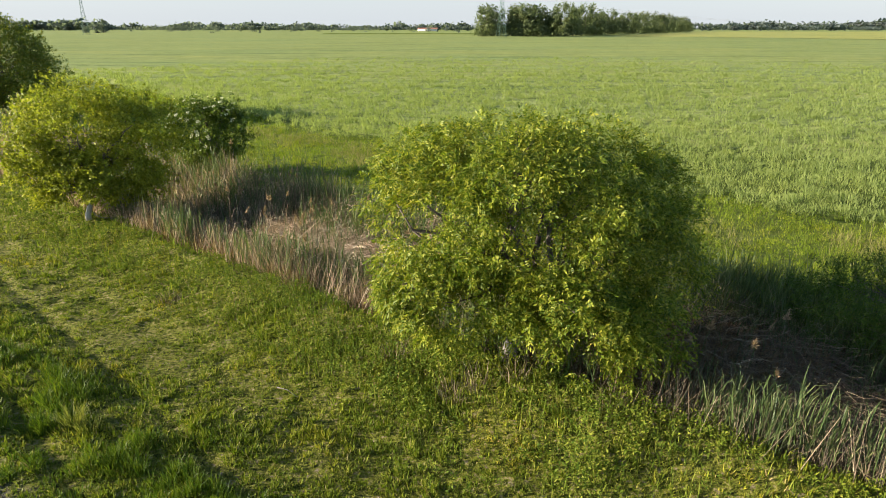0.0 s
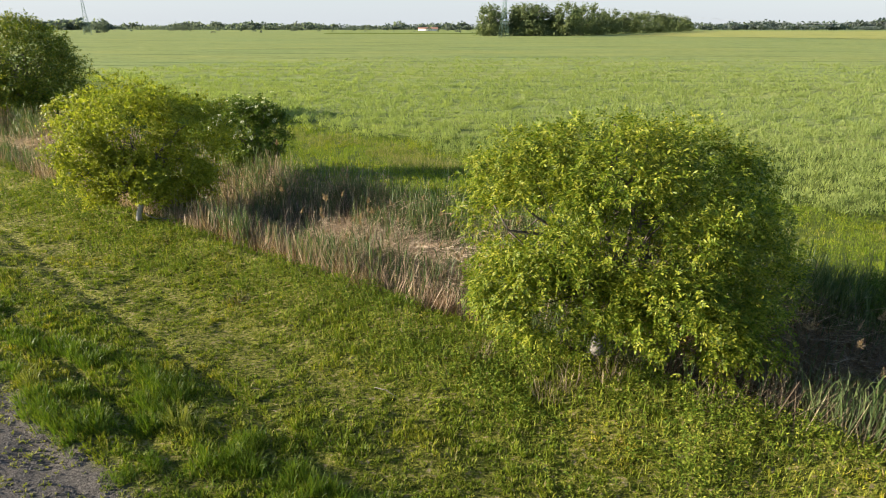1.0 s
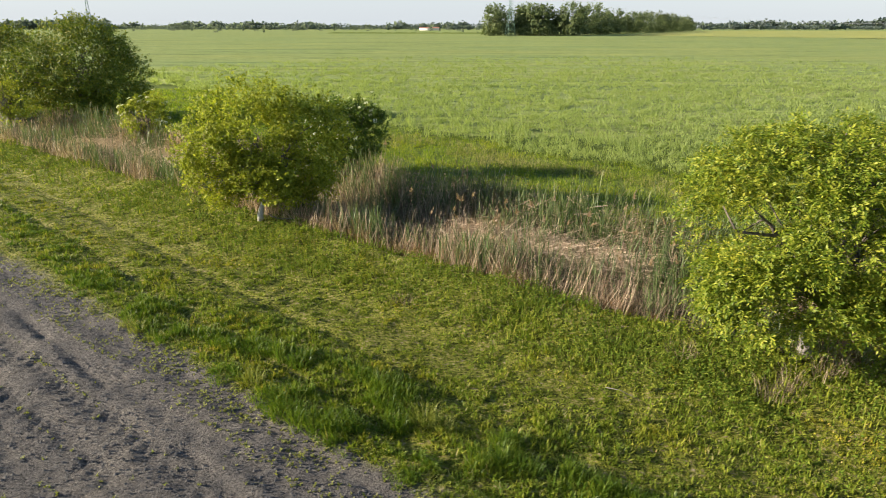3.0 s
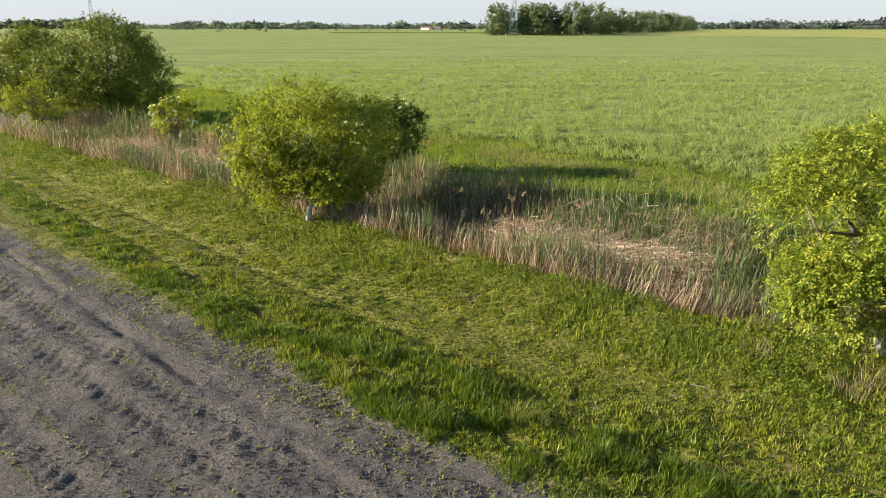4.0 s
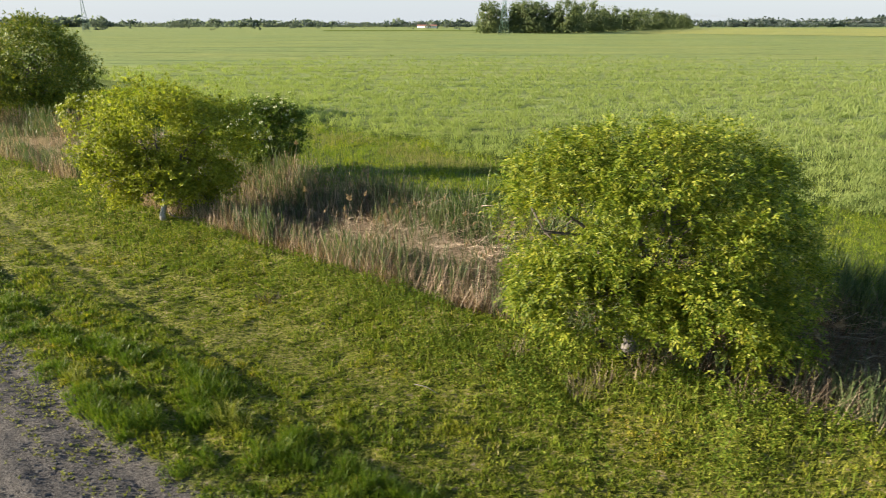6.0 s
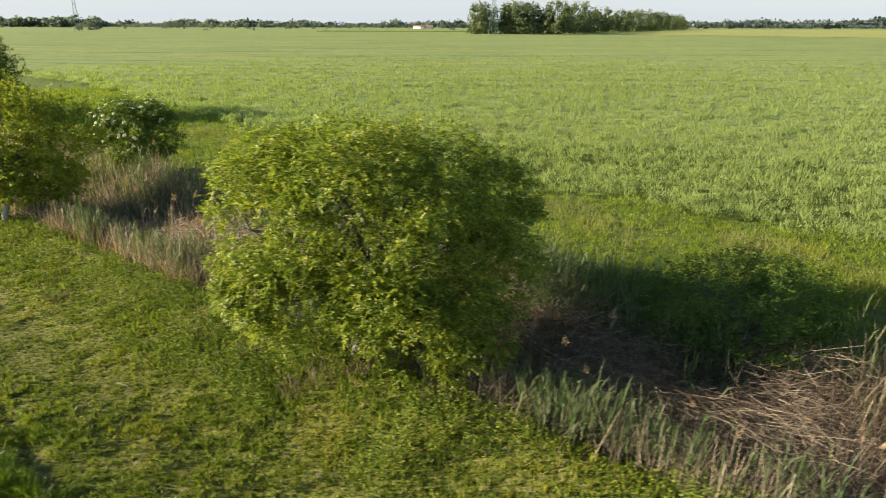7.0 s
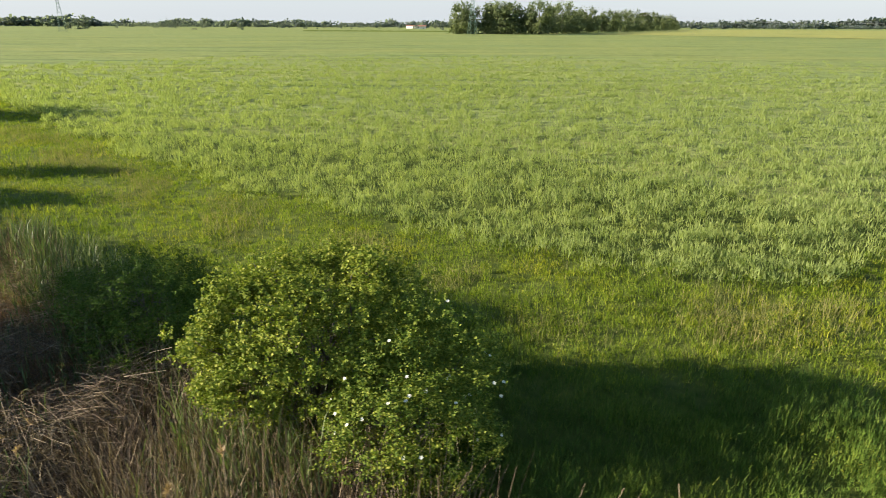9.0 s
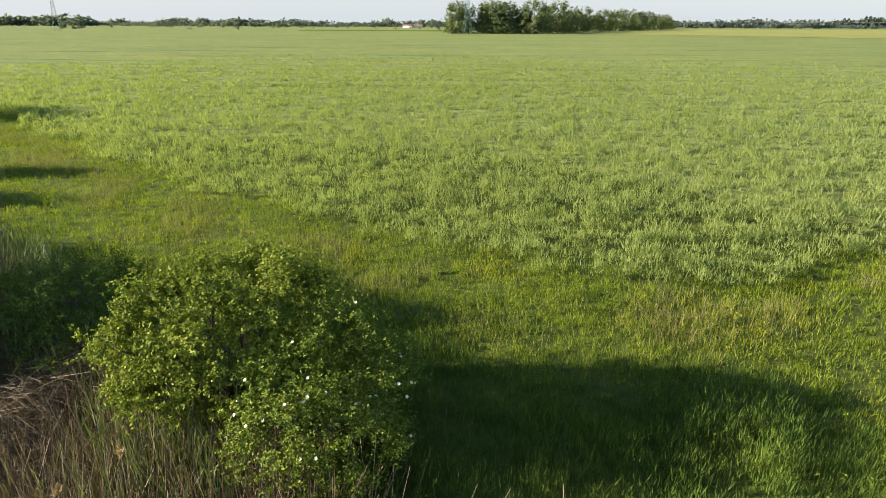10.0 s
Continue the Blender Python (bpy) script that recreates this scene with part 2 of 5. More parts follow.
PETAL = foliage("petal", [(0.0, (0.75, 0.74, 0.66)), (1.0, (0.85, 0.84, 0.8))], 0.3, 0.6, 0.0)
UMBEL = foliage("elder_blossom", [(0.0, (0.6, 0.6, 0.42)), (1.0, (0.75, 0.74, 0.55))], 0.3, 0.7, 0.0)
BARK = bark("grey_brown_bark", (0.05, 0.04, 0.032), (0.17, 0.14, 0.115))
PALE_BARK = bark("pale_grey_bark", (0.07, 0.062, 0.055), (0.22, 0.20, 0.18), 9)
LIME = bark("limewash", (0.22, 0.205, 0.18), (0.5, 0.475, 0.43), 12)
STEEL = plain("green_painted_steel", (0.06, 0.12, 0.09), 0.5, 0.3)
CABLE = plain("aluminium_cable", (0.3, 0.31, 0.32), 0.6, 0.0)
CLOD = plain("dry_clod", (0.135, 0.124, 0.115), 0.95, 0, 0.35, 9)


def water_material():
    m, n, l, b = material("ditch_water")
    r = ramp(n, [(0.4, (0.02, 0.02, 0.016)), (0.7, (0.06, 0.055, 0.045))])
    l.new(noise_tex(n, l, 3, 4), r.inputs[0])
    l.new(r.outputs[0], b.inputs["Base Color"])
    b.inputs["Roughness"].default_value = 0.08
    return m


WATER = water_material()

# ---------------------------------------------------------------- geometry helpers
RNG = np.random.default_rng(7)


def lattice(ix, iy, seed):
    h = (ix.astype(np.int64) * 374761393 + iy.astype(np.int64) * 668265263 + seed * 974634541) & 0xFFFFFFFF
    h = ((h ^ (h >> 13)) * 1274126177) & 0xFFFFFFFF
    return ((h ^ (h >> 16)) & 0xFFFF) / 65535.0


def vnoise(x, y, seed=0):
    x, y = np.asarray(x, float), np.asarray(y, float)
    ix, iy = np.floor(x), np.floor(y)
    fx, fy = x - ix, y - iy
    fx, fy = fx * fx * (3 - 2 * fx), fy * fy * (3 - 2 * fy)
    a, b_ = lattice(ix, iy, seed), lattice(ix + 1, iy, seed)
    c, d = lattice(ix, iy + 1, seed), lattice(ix + 1, iy + 1, seed)
    return (a + (b_ - a) * fx) * (1 - fy) + (c + (d - c) * fx) * fy


def fbm(x, y, seed=0, octaves=4):
    total, amp, norm = 0, 1.0, 0
    for k in range(octaves):
        total = total + amp * vnoise(np.asarray(x) * 2 ** k, np.asarray(y) * 2 ** k, seed + k)
        norm += amp
        amp *= 0.5
    return total / norm


def smooth(a, b_, x):
    t = np.clip((x - a) / (b_ - a), 0, 1)
    return t * t * (3 - 2 * t)


def uv(x, y):
    return 0.823 * x - 0.568 * y, 0.568 * x + 0.823 * y


def xy(u, v):
    return 0.823 * u + 0.568 * v, -0.568 * u + 0.823 * v


def field_edge(u):
    """v at which the crop begins: a headland that widens to the east."""
    return 20.6 + 0.02 * np.clip(-u - 2, 0, 60) ** 1.5 + 0.055 * np.clip(u + 1, 0, 60) ** 1.55 + 0.5 * np.clip(u - 9, 0, 60) ** 1.5 + 1.1 * (fbm(u * 0.5, u * 0 + 3, 5) - 0.5)


def track(u):
    """v of the old wheel track along the verge."""
    return 3.76 - 0.094 * (u + 19.65) + 0.06 * np.sin(u * 0.5)


def strip(u):
    """The near and far edge, in v, of the taller grass beside the bare soil."""
    back = 0.07 * np.clip(-15 - u, 0, 40)
    return 2.1 + back - 0.3 * smooth(-14, -9, u), 3.3 + back + 0.6 * smooth(-15, -9, u)


def height(x, y):
    u, v = uv(x, y)
    z = 0.10 * (fbm(x * 0.4, y * 0.4, 3) - 0.5) * smooth(2.0, 3.0, v)
    # the verge dips to a shallow trough before the ditch's brink
    z = z + np.interp(v, [1.6, 2.6, 3.5, 4.7, 5.9, 6.8, 7.6, 8.4, 9.0], [0, -0.08, -0.20, -0.32, -0.45, -0.42, -0.28, -0.08, 0])
    z = z + 0.05 * (fbm(x * 2.2, y * 2.2, 4, 3) - 0.5) * smooth(2.2, 3.0, v) * (1 - smooth(12.5, 13.5, v))
    z = z + 0.06 * (fbm(x * 4.6, y * 4.6, 6, 2) - 0.5) * smooth(2.4, 3.2, v) * (1 - smooth(8.2, 9.0, v))
    for c in (track(u), track(u) + 1.55):
        z = z - 0.07 * np.exp(-((v - c) / 0.13) ** 2)
    mid = 10.9 + 0.5 * (fbm(u * 0.12, u * 0, 8) - 0.5)
    z = z - 1.35 * (1 - smooth(0.75, 2.4, np.abs(v - mid)))
    z = z + 0.12 * smooth(12.8, 14, v) * (1 - smooth(15, 19, v))
    # ploughed and driven soil: wheel ruts, lug prints, ridges
    soil = 1 - smooth(1.9, 2.4, v + 0.5 * (fbm(x * 1.2, y * 1.2, 21) - 0.5))
    ridge = 0.014 * np.sin(v * 2 * np.pi / 0.62 + 0.6 * fbm(u * 0.4, v, 11))
    lug = np.zeros_like(np.asarray(x, float))
    for c in (0.3, -0.45, -1.75, -2.6):
        w = np.exp(-((v - c - 0.10 * np.sin(u * 0.25)) / 0.34) ** 4)
        side = np.abs(v - c)
        lug = lug + w * (0.017 * np.tanh(1.4 * np.sin((u + 0.9 * side + 0.25 * fbm(u, v, 16)) * 2 * np.pi / 0.30)) * smooth(0.28, 0.55, fbm(u * 1.3, v * 1.7, 12)) - 0.02)
    rut = -0.055 * np.exp(-((v - 0.86 + 0.057 * (u + 13.9) - 0.16 * (fbm(u * 0.9, v * 0.5, 18) - 0.5)) / 0.12) ** 2) * smooth(0.34, 0.6, fbm(u * 0.7, v * 0.8, 14))
    rough = 0.055 * (fbm(x * 4, y * 4, 15, 3) - 0.5) + 0.03 * (fbm(x * 13, y * 13, 17, 2) - 0.5)
    return z + soil * (ridge + lug + rut + rough - 0.08)


def mesh_np(name, co, tri, smooth_shade=False):
    co = np.ascontiguousarray(co, dtype=np.float32).reshape(-1, 3)
    tri = np.ascontiguousarray(tri, dtype=np.int32)
    me = bpy.data.meshes.new(name)
    me.vertices.add(len(co))
    me.vertices.foreach_set("co", co.ravel())
    k = tri.shape[1]
    me.loops.add(tri.size)
    me.loops.foreach_set("vertex_index", tri.ravel())
    me.polygons.add(len(tri))
    me.polygons.foreach_set("loop_start", np.arange(0, tri.size, k, dtype=np.int32))
    me.update(calc_edges=True)
    if smooth_shade:
        me.polygons.foreach_set("use_smooth", np.ones(len(tri), dtype=bool))
    return me


def part(name, me, mat, parent=None, label=""):
    ob = new(name, me)
    if me is not None and mat is not None and not me.materials:
        me.materials.append(mat)
    ob.parent = parent
    return tagged(ob, label)


def merge(pieces):
    cos, tris, k = [], [], 0
    for co, tri in pieces:
        co = np.asarray(co).reshape(-1, 3)
        cos.append(co)
        tris.append(np.asarray(tri) + k)
        k += len(co)
    return np.concatenate(cos), np.concatenate(tris)


def unit(a):
    return a / np.maximum(np.linalg.norm(a, axis=-1, keepdims=True), 1e-9)


def blades(p, h, w, bend, face=None):
    """Tapering bent blades: a foot, a middle and a tip. p: feet, h: length, w: width, bend: sideways throw of the tip as a share of h, in a random direction."""
    n = len(p)
    a = RNG.uniform(0, 2 * np.pi, n) if face is None else face
    d = np.stack([np.cos(a), np.sin(a), np.zeros(n)], 1)
    f = RNG.uniform(0, 2 * np.pi, n)
    s = np.stack([np.cos(f), np.sin(f), np.zeros(n)], 1) * (w / 2)[:, None]
    up = np.array([0, 0, 1.0])
    b_ = np.clip(bend, 0, 1.6)
    mid = p + up * (h * 0.6 * np.cos(b_ * 0.4))[:, None] + d * (h * 0.6 * np.sin(b_ * 0.4))[:, None]
    tip = mid + up * (h * 0.4 * np.cos(b_ * 1.1))[:, None] + d * (h * 0.4 * np.sin(b_ * 1.1))[:, None]
    co = np.stack([p - s, p + s, mid - s * 0.8, mid + s * 0.8, tip], 1)
    k = (np.arange(n) * 5)[:, None, None]
    tri = np.array([[0, 1, 3], [0, 3, 2], [2, 3, 4]])[None] + k
    return co.reshape(-1, 3), tri.reshape(-1, 3)


def spikes(p, h, w, bend, face=None):
    """Short leaning blades of one face each, for close or distant turf."""
    n = len(p)
    a = RNG.uniform(0, 2 * np.pi, n) if face is None else face
    f = RNG.uniform(0, 2 * np.pi, n)
    s = np.stack([np.cos(f), np.sin(f), np.zeros(n)], 1) * (w / 2)[:, None]
    tip = p + np.stack([np.cos(a) * np.sin(bend), np.sin(a) * np.sin(bend), np.cos(bend)], 1) * h[:, None]
    co = np.stack([p - s, p + s, tip], 1)
    return co.reshape(-1, 3), np.arange(n * 3).reshape(-1, 3)


def fans(p, per, h, w, spread_a, root=0.02):
    """Plants of several blades that fan out from one foot."""
    q = np.repeat(p, per, axis=0)
    n = len(q)
    q = q + RNG.normal(0, root, (n, 3)) * [1, 1, 0]
    return spikes(q, np.repeat(h, per) * RNG.uniform(0.55, 1.1, n), np.repeat(w, per) * RNG.uniform(0.7, 1.3, n), np.abs(RNG.normal(0, spread_a, n)))


def ribbons(p, q, w):
    """Straight strips from p to q, of width w, narrowing upwards."""
    n = len(p)
    d = unit(q - p)
    s = unit(np.cross(d, unit(RNG.normal(size=(n, 3))))) * (w / 2)[:, None]
    co = np.stack([p - s, p + s, q + s * 0.5, q - s * 0.5], 1)
    k = (np.arange(n) * 4)[:, None, None]
    tri = np.array([[0, 1, 2], [0, 2, 3]])[None] + k
    return co.reshape(-1, 3), tri.reshape(-1, 3)


def leaves(p, d, nrm, length, width, curl=0.12):
    """Folded, drooping leaves of four faces."""
    n = len(p)
    d = unit(d)
    s = unit(np.cross(d, nrm))
    nn = np.cross(s, d)
    L, W = length[:, None], width[:, None]
    co = np.stack([p, p + d * L * 0.45 - s * W / 2 - nn * W * 0.02, p + d * L * 0.5 + nn * W * -0.16,
                   p + d * L * 0.45 + s * W / 2 - nn * W * 0.02, p + d * L * 0.98 - nn * L * curl], 1)
    k = (np.arange(n) * 5)[:, None, None]
    tri = np.array([[0, 2, 1], [0, 3, 2], [1, 2, 4], [2, 3, 4]])[None] + k
    return co.reshape(-1, 3), tri.reshape(-1, 3)


def small_leaves(p, d, nrm, length, width, curl=0.1):
    """Folded leaves of two faces, for foliage too fine to show more."""
    n = len(p)
    d = unit(d)
    s = unit(np.cross(d, nrm))
    nn = np.cross(s, d)
    L, W = length[:, None], width[:, None]
    co = np.stack([p, p + d * L * 0.5 - s * W / 2 + nn * W * 0.12, p + d * L - nn * L * curl, p + d * L * 0.5 + s * W / 2 + nn * W * 0.12], 1)
    k = (np.arange(n) * 4)[:, None, None]
    tri = np.array([[0, 2, 1], [0, 3, 2]])[None] + k
    return co.reshape(-1, 3), tri.reshape(-1, 3)


def tube(points, radii, sides=6):
    """A round limb along a line of points."""
    pts = np.asarray(points, float)
    t = unit(np.gradient(pts, axis=0))
    ref = np.where(np.abs(t[:, 2:3]) > 0.9, np.array([[1.0, 0, 0]]), np.array([[0, 0, 1.0]]))
    a = unit(np.cross(t, ref))
    b_ = np.cross(t, a)
    ang = np.linspace(0, 2 * np.pi, sides, endpoint=False)
    ring = (a[:, None] * np.cos(ang)[None, :, None] + b_[:, None] * np.sin(ang)[None, :, None]) * np.asarray(radii)[:, None, None]
    co = (pts[:, None] + ring).reshape(-1, 3)
    tri = []
    for i in range(len(pts) - 1):
        for j in range(sides):
            k, l_ = i * sides + j, i * sides + (j + 1) % sides
            tri += [(k, l_, l_ + sides), (k, l_ + sides, k + sides)]
    for j in range(1, sides - 1):
        e = (len(pts) - 1) * sides
        tri += [(0, j + 1, j), (e, e + j, e + j + 1)]
    return co, np.array(tri)


def wander(a, b_, n, jitter, lift=0.0):
    """A crooked line from a to b."""
    a, b_ = np.asarray(a, float), np.asarray(b_, float)
    t = np.linspace(0, 1, n)[:, None]
    pts = a + (b_ - a) * t
    span = np.linalg.norm(b_ - a)
    pts[1:-1] += RNG.normal(size=(n - 2, 3)) * span * jitter
    pts[:, 2] += lift * span * np.sin(np.pi * t[:, 0])
    return pts


def scatter(u0, u1, v0, v1, n, keep):
    """Feet of plants over a stretch of the plan; keep(x, y, u, v) gives the share that stays."""
    u, v = RNG.uniform(u0, u1, n), RNG.uniform(v0, v1, n)
    x, y = xy(u, v)
    ok = RNG.uniform(0, 1, n) < keep(x, y, u, v)
    x, y = x[ok], y[ok]
    return np.stack([x, y, height(x, y) - 0.01], 1)


def thin(x, y, near, power=1.5):
    """Fewer plants with distance from the flown line."""
    d = np.hypot(np.clip(np.abs(x - 5) - 11, 0, None), y)
    return np.clip(near / np.maximum(d, 1), 0, 1) ** power


# ---------------------------------------------------------------- ground, ditch and fields
def steps(*runs):
    out = []
    for a, b_, s in runs:
        out.append(np.arange(a, b_, s))
    return np.concatenate(out)


def spread(a, b_, n):
    return np.geomspace(a, b_, n)


US = np.concatenate([-spread(60, 5200, 40)[::-1], steps((-58, -28, 0.7), (-28, -5, 0.08), (-5, 30, 0.3), (30, 58, 0.8)), spread(60, 5200, 40)])
VS = np.concatenate([-spread(5, 5200, 40)[::-1], steps((-4.5, -1.6, 0.25), (-1.7, 2.3, 0.055), (2.3, 8.4, 0.14), (8.4, 14, 0.2), (14, 26, 0.6)), spread(27, 5200, 40)])


def sheet(us, vs, zf, name):
    gu, gv = np.meshgrid(us, vs)
    x, y = xy(gu, gv)
    co = np.stack([x, y, zf(x, y)], -1).reshape(-1, 3)
    i = np.arange(len(vs) - 1)[:, None] * len(us) + np.arange(len(us) - 1)[None]
    quad = np.stack([i, i + 1, i + 1 + len(us), i + len(us)], -1).reshape(-1, 4)
    return mesh_np(name, co, quad, True)


def far_height(x, y):
    return np.where(np.hypot(x, y) > 80, 0.0, height(x, y))


ground = part("ground", sheet(US, VS, far_height, "ground"), EARTH)
tagged(ground, "flat farmland earth with a grassy verge and a ditch", "ground", kind="structure")


def canopy_top(x, y):
    d = np.hypot(x, y)
    z = -0.22 + 0.45 * smooth(24, 42, d) + 0.26 * smooth(42, 95, d) + 0.12 * (fbm(x * 0.9, y * 1.6, 31, 4) - 0.5) + 0.16 * (fbm(x * 0.12, y * 0.3, 33, 3) - 0.5) * smooth(45, 80, d)
    return z


def canopy():
    """The crop's closed top, from the headland to the far end of the field."""
    us = np.concatenate([-spread(46, 900, 40)[::-1], np.arange(-45, 60, 0.45), spread(61, 700, 36)])
    rel = np.concatenate([[0, 0.02], np.arange(0.3, 26, 0.45), spread(27, 520, 70)])
    gu, gr = np.meshgrid(us, rel)
    gv = field_edge(gu) + 1.3 + gr
    x, y = xy(gu, gv)
    z = canopy_top(x, y)
    z = np.where(gr < 0.01, -0.1, -0.1 + (z + 0.1) * smooth(-0.3, 1.6, gr))
    co = np.stack([x, y, z], -1).reshape(-1, 3)
    i = np.arange(len(rel) - 1)[:, None] * len(us) + np.arange(len(us) - 1)[None]
    quad = np.stack([i, i + 1, i + 1 + len(us), i + len(us)], -1).reshape(-1, 4)
    return mesh_np("crop_field", co, quad, True)


crop_field = tagged(part("crop_field", canopy(), CROP_BED), "wide field of pale green young oats, closed canopy", "crop field", kind="stuff")

# the yellow field, the far meadow and the water
def flat(name, u0, u1, v0, v1, z, mat, label, category, cell=12.0, rough=0.0):
    us, vs = np.linspace(u0, u1, max(2, int((u1 - u0) / cell))), np.linspace(v0, v1, max(2, int((v1 - v0) / cell)))
    gx, gy = np.meshgrid(us, vs)
    co = np.stack([gx, gy, z + rough * (fbm(gx * 0.1, gy * 0.1, 41) - 0.5)], -1)
    top = co.reshape(-1, 3)
    i = np.arange(len(vs) - 1)[:, None] * len(us) + np.arange(len(us) - 1)[None]
    quad = np.stack([i, i + 1, i + 1 + len(us), i + len(us)], -1).reshape(-1, 4)
    return tagged(part(name, mesh_np(name, top, quad, True), mat), label, category, kind="structure")


def ditch_water():
    us, vs = np.arange(-60, 40, 1.0), np.linspace(9.6, 12.2, 4)
    return sheet(us, vs, lambda x, y: x * 0 - 1.12, "water")


tagged(part("water", ditch_water(), WATER), "dark still water at the bottom of the ditch", "water", kind="structure")


def wedge(name, corners, z, mat, label):
    a, b_, c_, d_ = [np.array((*q, z), float) for q in corners]
    s, t = np.meshgrid(np.linspace(0, 1, 24), np.linspace(0, 1, 24))
    s, t = s[..., None], t[..., None]
    co = (a * (1 - s) + b_ * s) * (1 - t) + (d_ * (1 - s) + c_ * s) * t
    i = np.arange(23)[:, None] * 24 + np.arange(23)[None]
    quad = np.stack([i, i + 1, i + 25, i + 24], -1).reshape(-1, 4)
    return tagged(part(name, mesh_np(name, co, quad, True), mat), label, "field", kind="structure")


wedge("yellow_field", [(82, 402), (300, 170), (1000, 760), (292, 850)], 0.58, RAPE, "distant strip of yellow-green ripening crop")
flat("far_meadow", -900, 900, 560, 1400, 0.25, CROP_BED, "distant flat green farmland beyond the field", "field", 40, 0.3)


# ---------------------------------------------------------------- grass, herbs, crop
def stuff(name, co_tri, mat, label, category):
    return tagged(part(name, mesh_np(name, *co_tri), mat), label, category, kind="stuff")


def wheels(u, v):
    return np.exp(-((v - track(u)) / 0.2) ** 2) + 0.8 * np.exp(-((v - track(u) - 1.55) / 0.25) ** 2)


def worn(x, y, u, v):
    """How bare the mown verge is: patches of earth, most of all along its middle."""
    return smooth(0.50, 0.72, fbm(x * 1.7, y * 1.7, 53) + 0.16 * np.exp(-((v - 5.6) / 0.9) ** 2) - 0.085)


def short_turf(u0, u1, count):
    def keep(x, y, u, v):
        bare = (0.25 + 0.75 * smooth(0.36, 0.5, fbm(x * 7, y * 7, 51))) * (1 - 0.75 * worn(x, y, u, v))
        return thin(x, y, 10) * bare * np.clip(1 - 0.85 * wheels(u, v), 0.1, 1) * (1 - 0.6 * smooth(6.6, 7.8, v + 1.2 * (fbm(x * 0.7, y * 0.7, 71) - 0.5))) * smooth(-0.1, 0.3, v - strip(u)[0])
    p = scatter(u0, u1, 2.1, 9.0, count, keep)
    d = np.hypot(p[:, 0] + 2, p[:, 1])
    h = (0.03 + 0.03 * smooth(0.4, 0.75, fbm(p[:, 0] * 9, p[:, 1] * 9, 51))) * RNG.uniform(0.6, 1.4, len(p)) * (1 + 0.015 * d)
    return fans(p, 5, h, 0.010 + 0.0009 * d, 1.0, 0.045)


def domes(p, r, h, per, w, lean=0.9):
    """Tufts of grass: blades that stand close in the middle and lean outwards at the rim."""
    q = np.repeat(p, per, axis=0)
    n = len(q)
    R, H, W = (np.repeat(a, per) * RNG.uniform(0.7, 1.3, n) for a in (r, h, w))
    a, k = RNG.uniform(0, 2 * np.pi, n), np.sqrt(RNG.uniform(0, 1, n))
    q = q + np.stack([np.cos(a) * k * R, np.sin(a) * k * R, np.zeros(n)], 1)
    return spikes(q, H * (1.05 - 0.45 * k * k), W, np.clip(k * lean + RNG.normal(0, 0.22, n), 0, 1.4), a + RNG.normal(0, 0.5, n))


def turf_tufts():
    def keep(x, y, u, v):
        clump = 0.35 + 0.65 * smooth(0.38, 0.54, fbm(x * 3.2, y * 3.2, 55))
        return thin(x, y, 9, 1.7) * clump * (1 - 0.85 * worn(x, y, u, v)) * np.clip(1 - 0.8 * wheels(u, v), 0.05, 1) * smooth(0.0, 0.4, v - strip(u)[0]) * (1 - 0.55 * smooth(7.0, 8.4, v))
    p = scatter(-50, 24, 2.1, 9.2, 88000, keep)
    u, v = uv(p[:, 0], p[:, 1])
    n, d = len(p), np.hypot(p[:, 0] + 2, p[:, 1])
    grow = 0.75 + 0.8 * smooth(0.4, 0.7, fbm(p[:, 0] * 0.9, p[:, 1] * 0.9, 56)) + 0.5 * smooth(6.4, 7.6, v) + 0.5 * (1 - smooth(0.2, 1.2, v - strip(u)[1]))
    return domes(p, RNG.uniform(0.03, 0.085, n) * (1 + 0.012 * d), 0.062 * grow * RNG.uniform(0.6, 1.5, n), 11, 0.014 + 0.0011 * d)


def tall_strip():
    def keep(x, y, u, v):
        near, far = strip(u)
        lump = smooth(0.40, 0.58, fbm(u * 1.9, v * 2.4, 61))
        edge = smooth(-0.15, 0.25, v - near + 0.5 * (fbm(x * 1.1, y * 1.1, 62) - 0.5)) * (1 - smooth(-0.3, 0.9, v - far + 1.4 * (fbm(x * 0.8, y * 0.8, 63) - 0.5)))
        return thin(x, y, 10) * edge * (0.16 + 0.84 * lump)
    p = scatter(-52, 8, 1.9, 5.6, 27000, keep)
    n = len(p)
    u, v = uv(p[:, 0], p[:, 1])
    near, far = strip(u)
    d = np.hypot(p[:, 0] + 2, p[:, 1])
    lump = smooth(0.40, 0.64, fbm(u * 1.9, v * 2.4, 61))
    h = (0.06 + (0.10 + 0.13 * smooth(-17, -9, u)) * lump) * (1 - 0.5 * smooth(-0.4, 0.6, v - far)) * RNG.uniform(0.7, 1.25, n)
    q = np.repeat(p, 16, axis=0)
    m = len(q)
    a, k = RNG.uniform(0, 2 * np.pi, m), np.sqrt(RNG.uniform(0, 1, m))
    q = q + np.stack([np.cos(a) * k, np.sin(a) * k, np.zeros(m)], 1) * 0.07
    D = np.repeat(d, 16)
    return blades(q, np.repeat(h, 16) * RNG.uniform(0.5, 1.15, m), (0.0045 + 0.00055 * D) * RNG.uniform(0.7, 1.4, m), np.clip(0.25 + 0.6 * k + RNG.normal(0, 0.2, m), 0.05, 1.4), a)


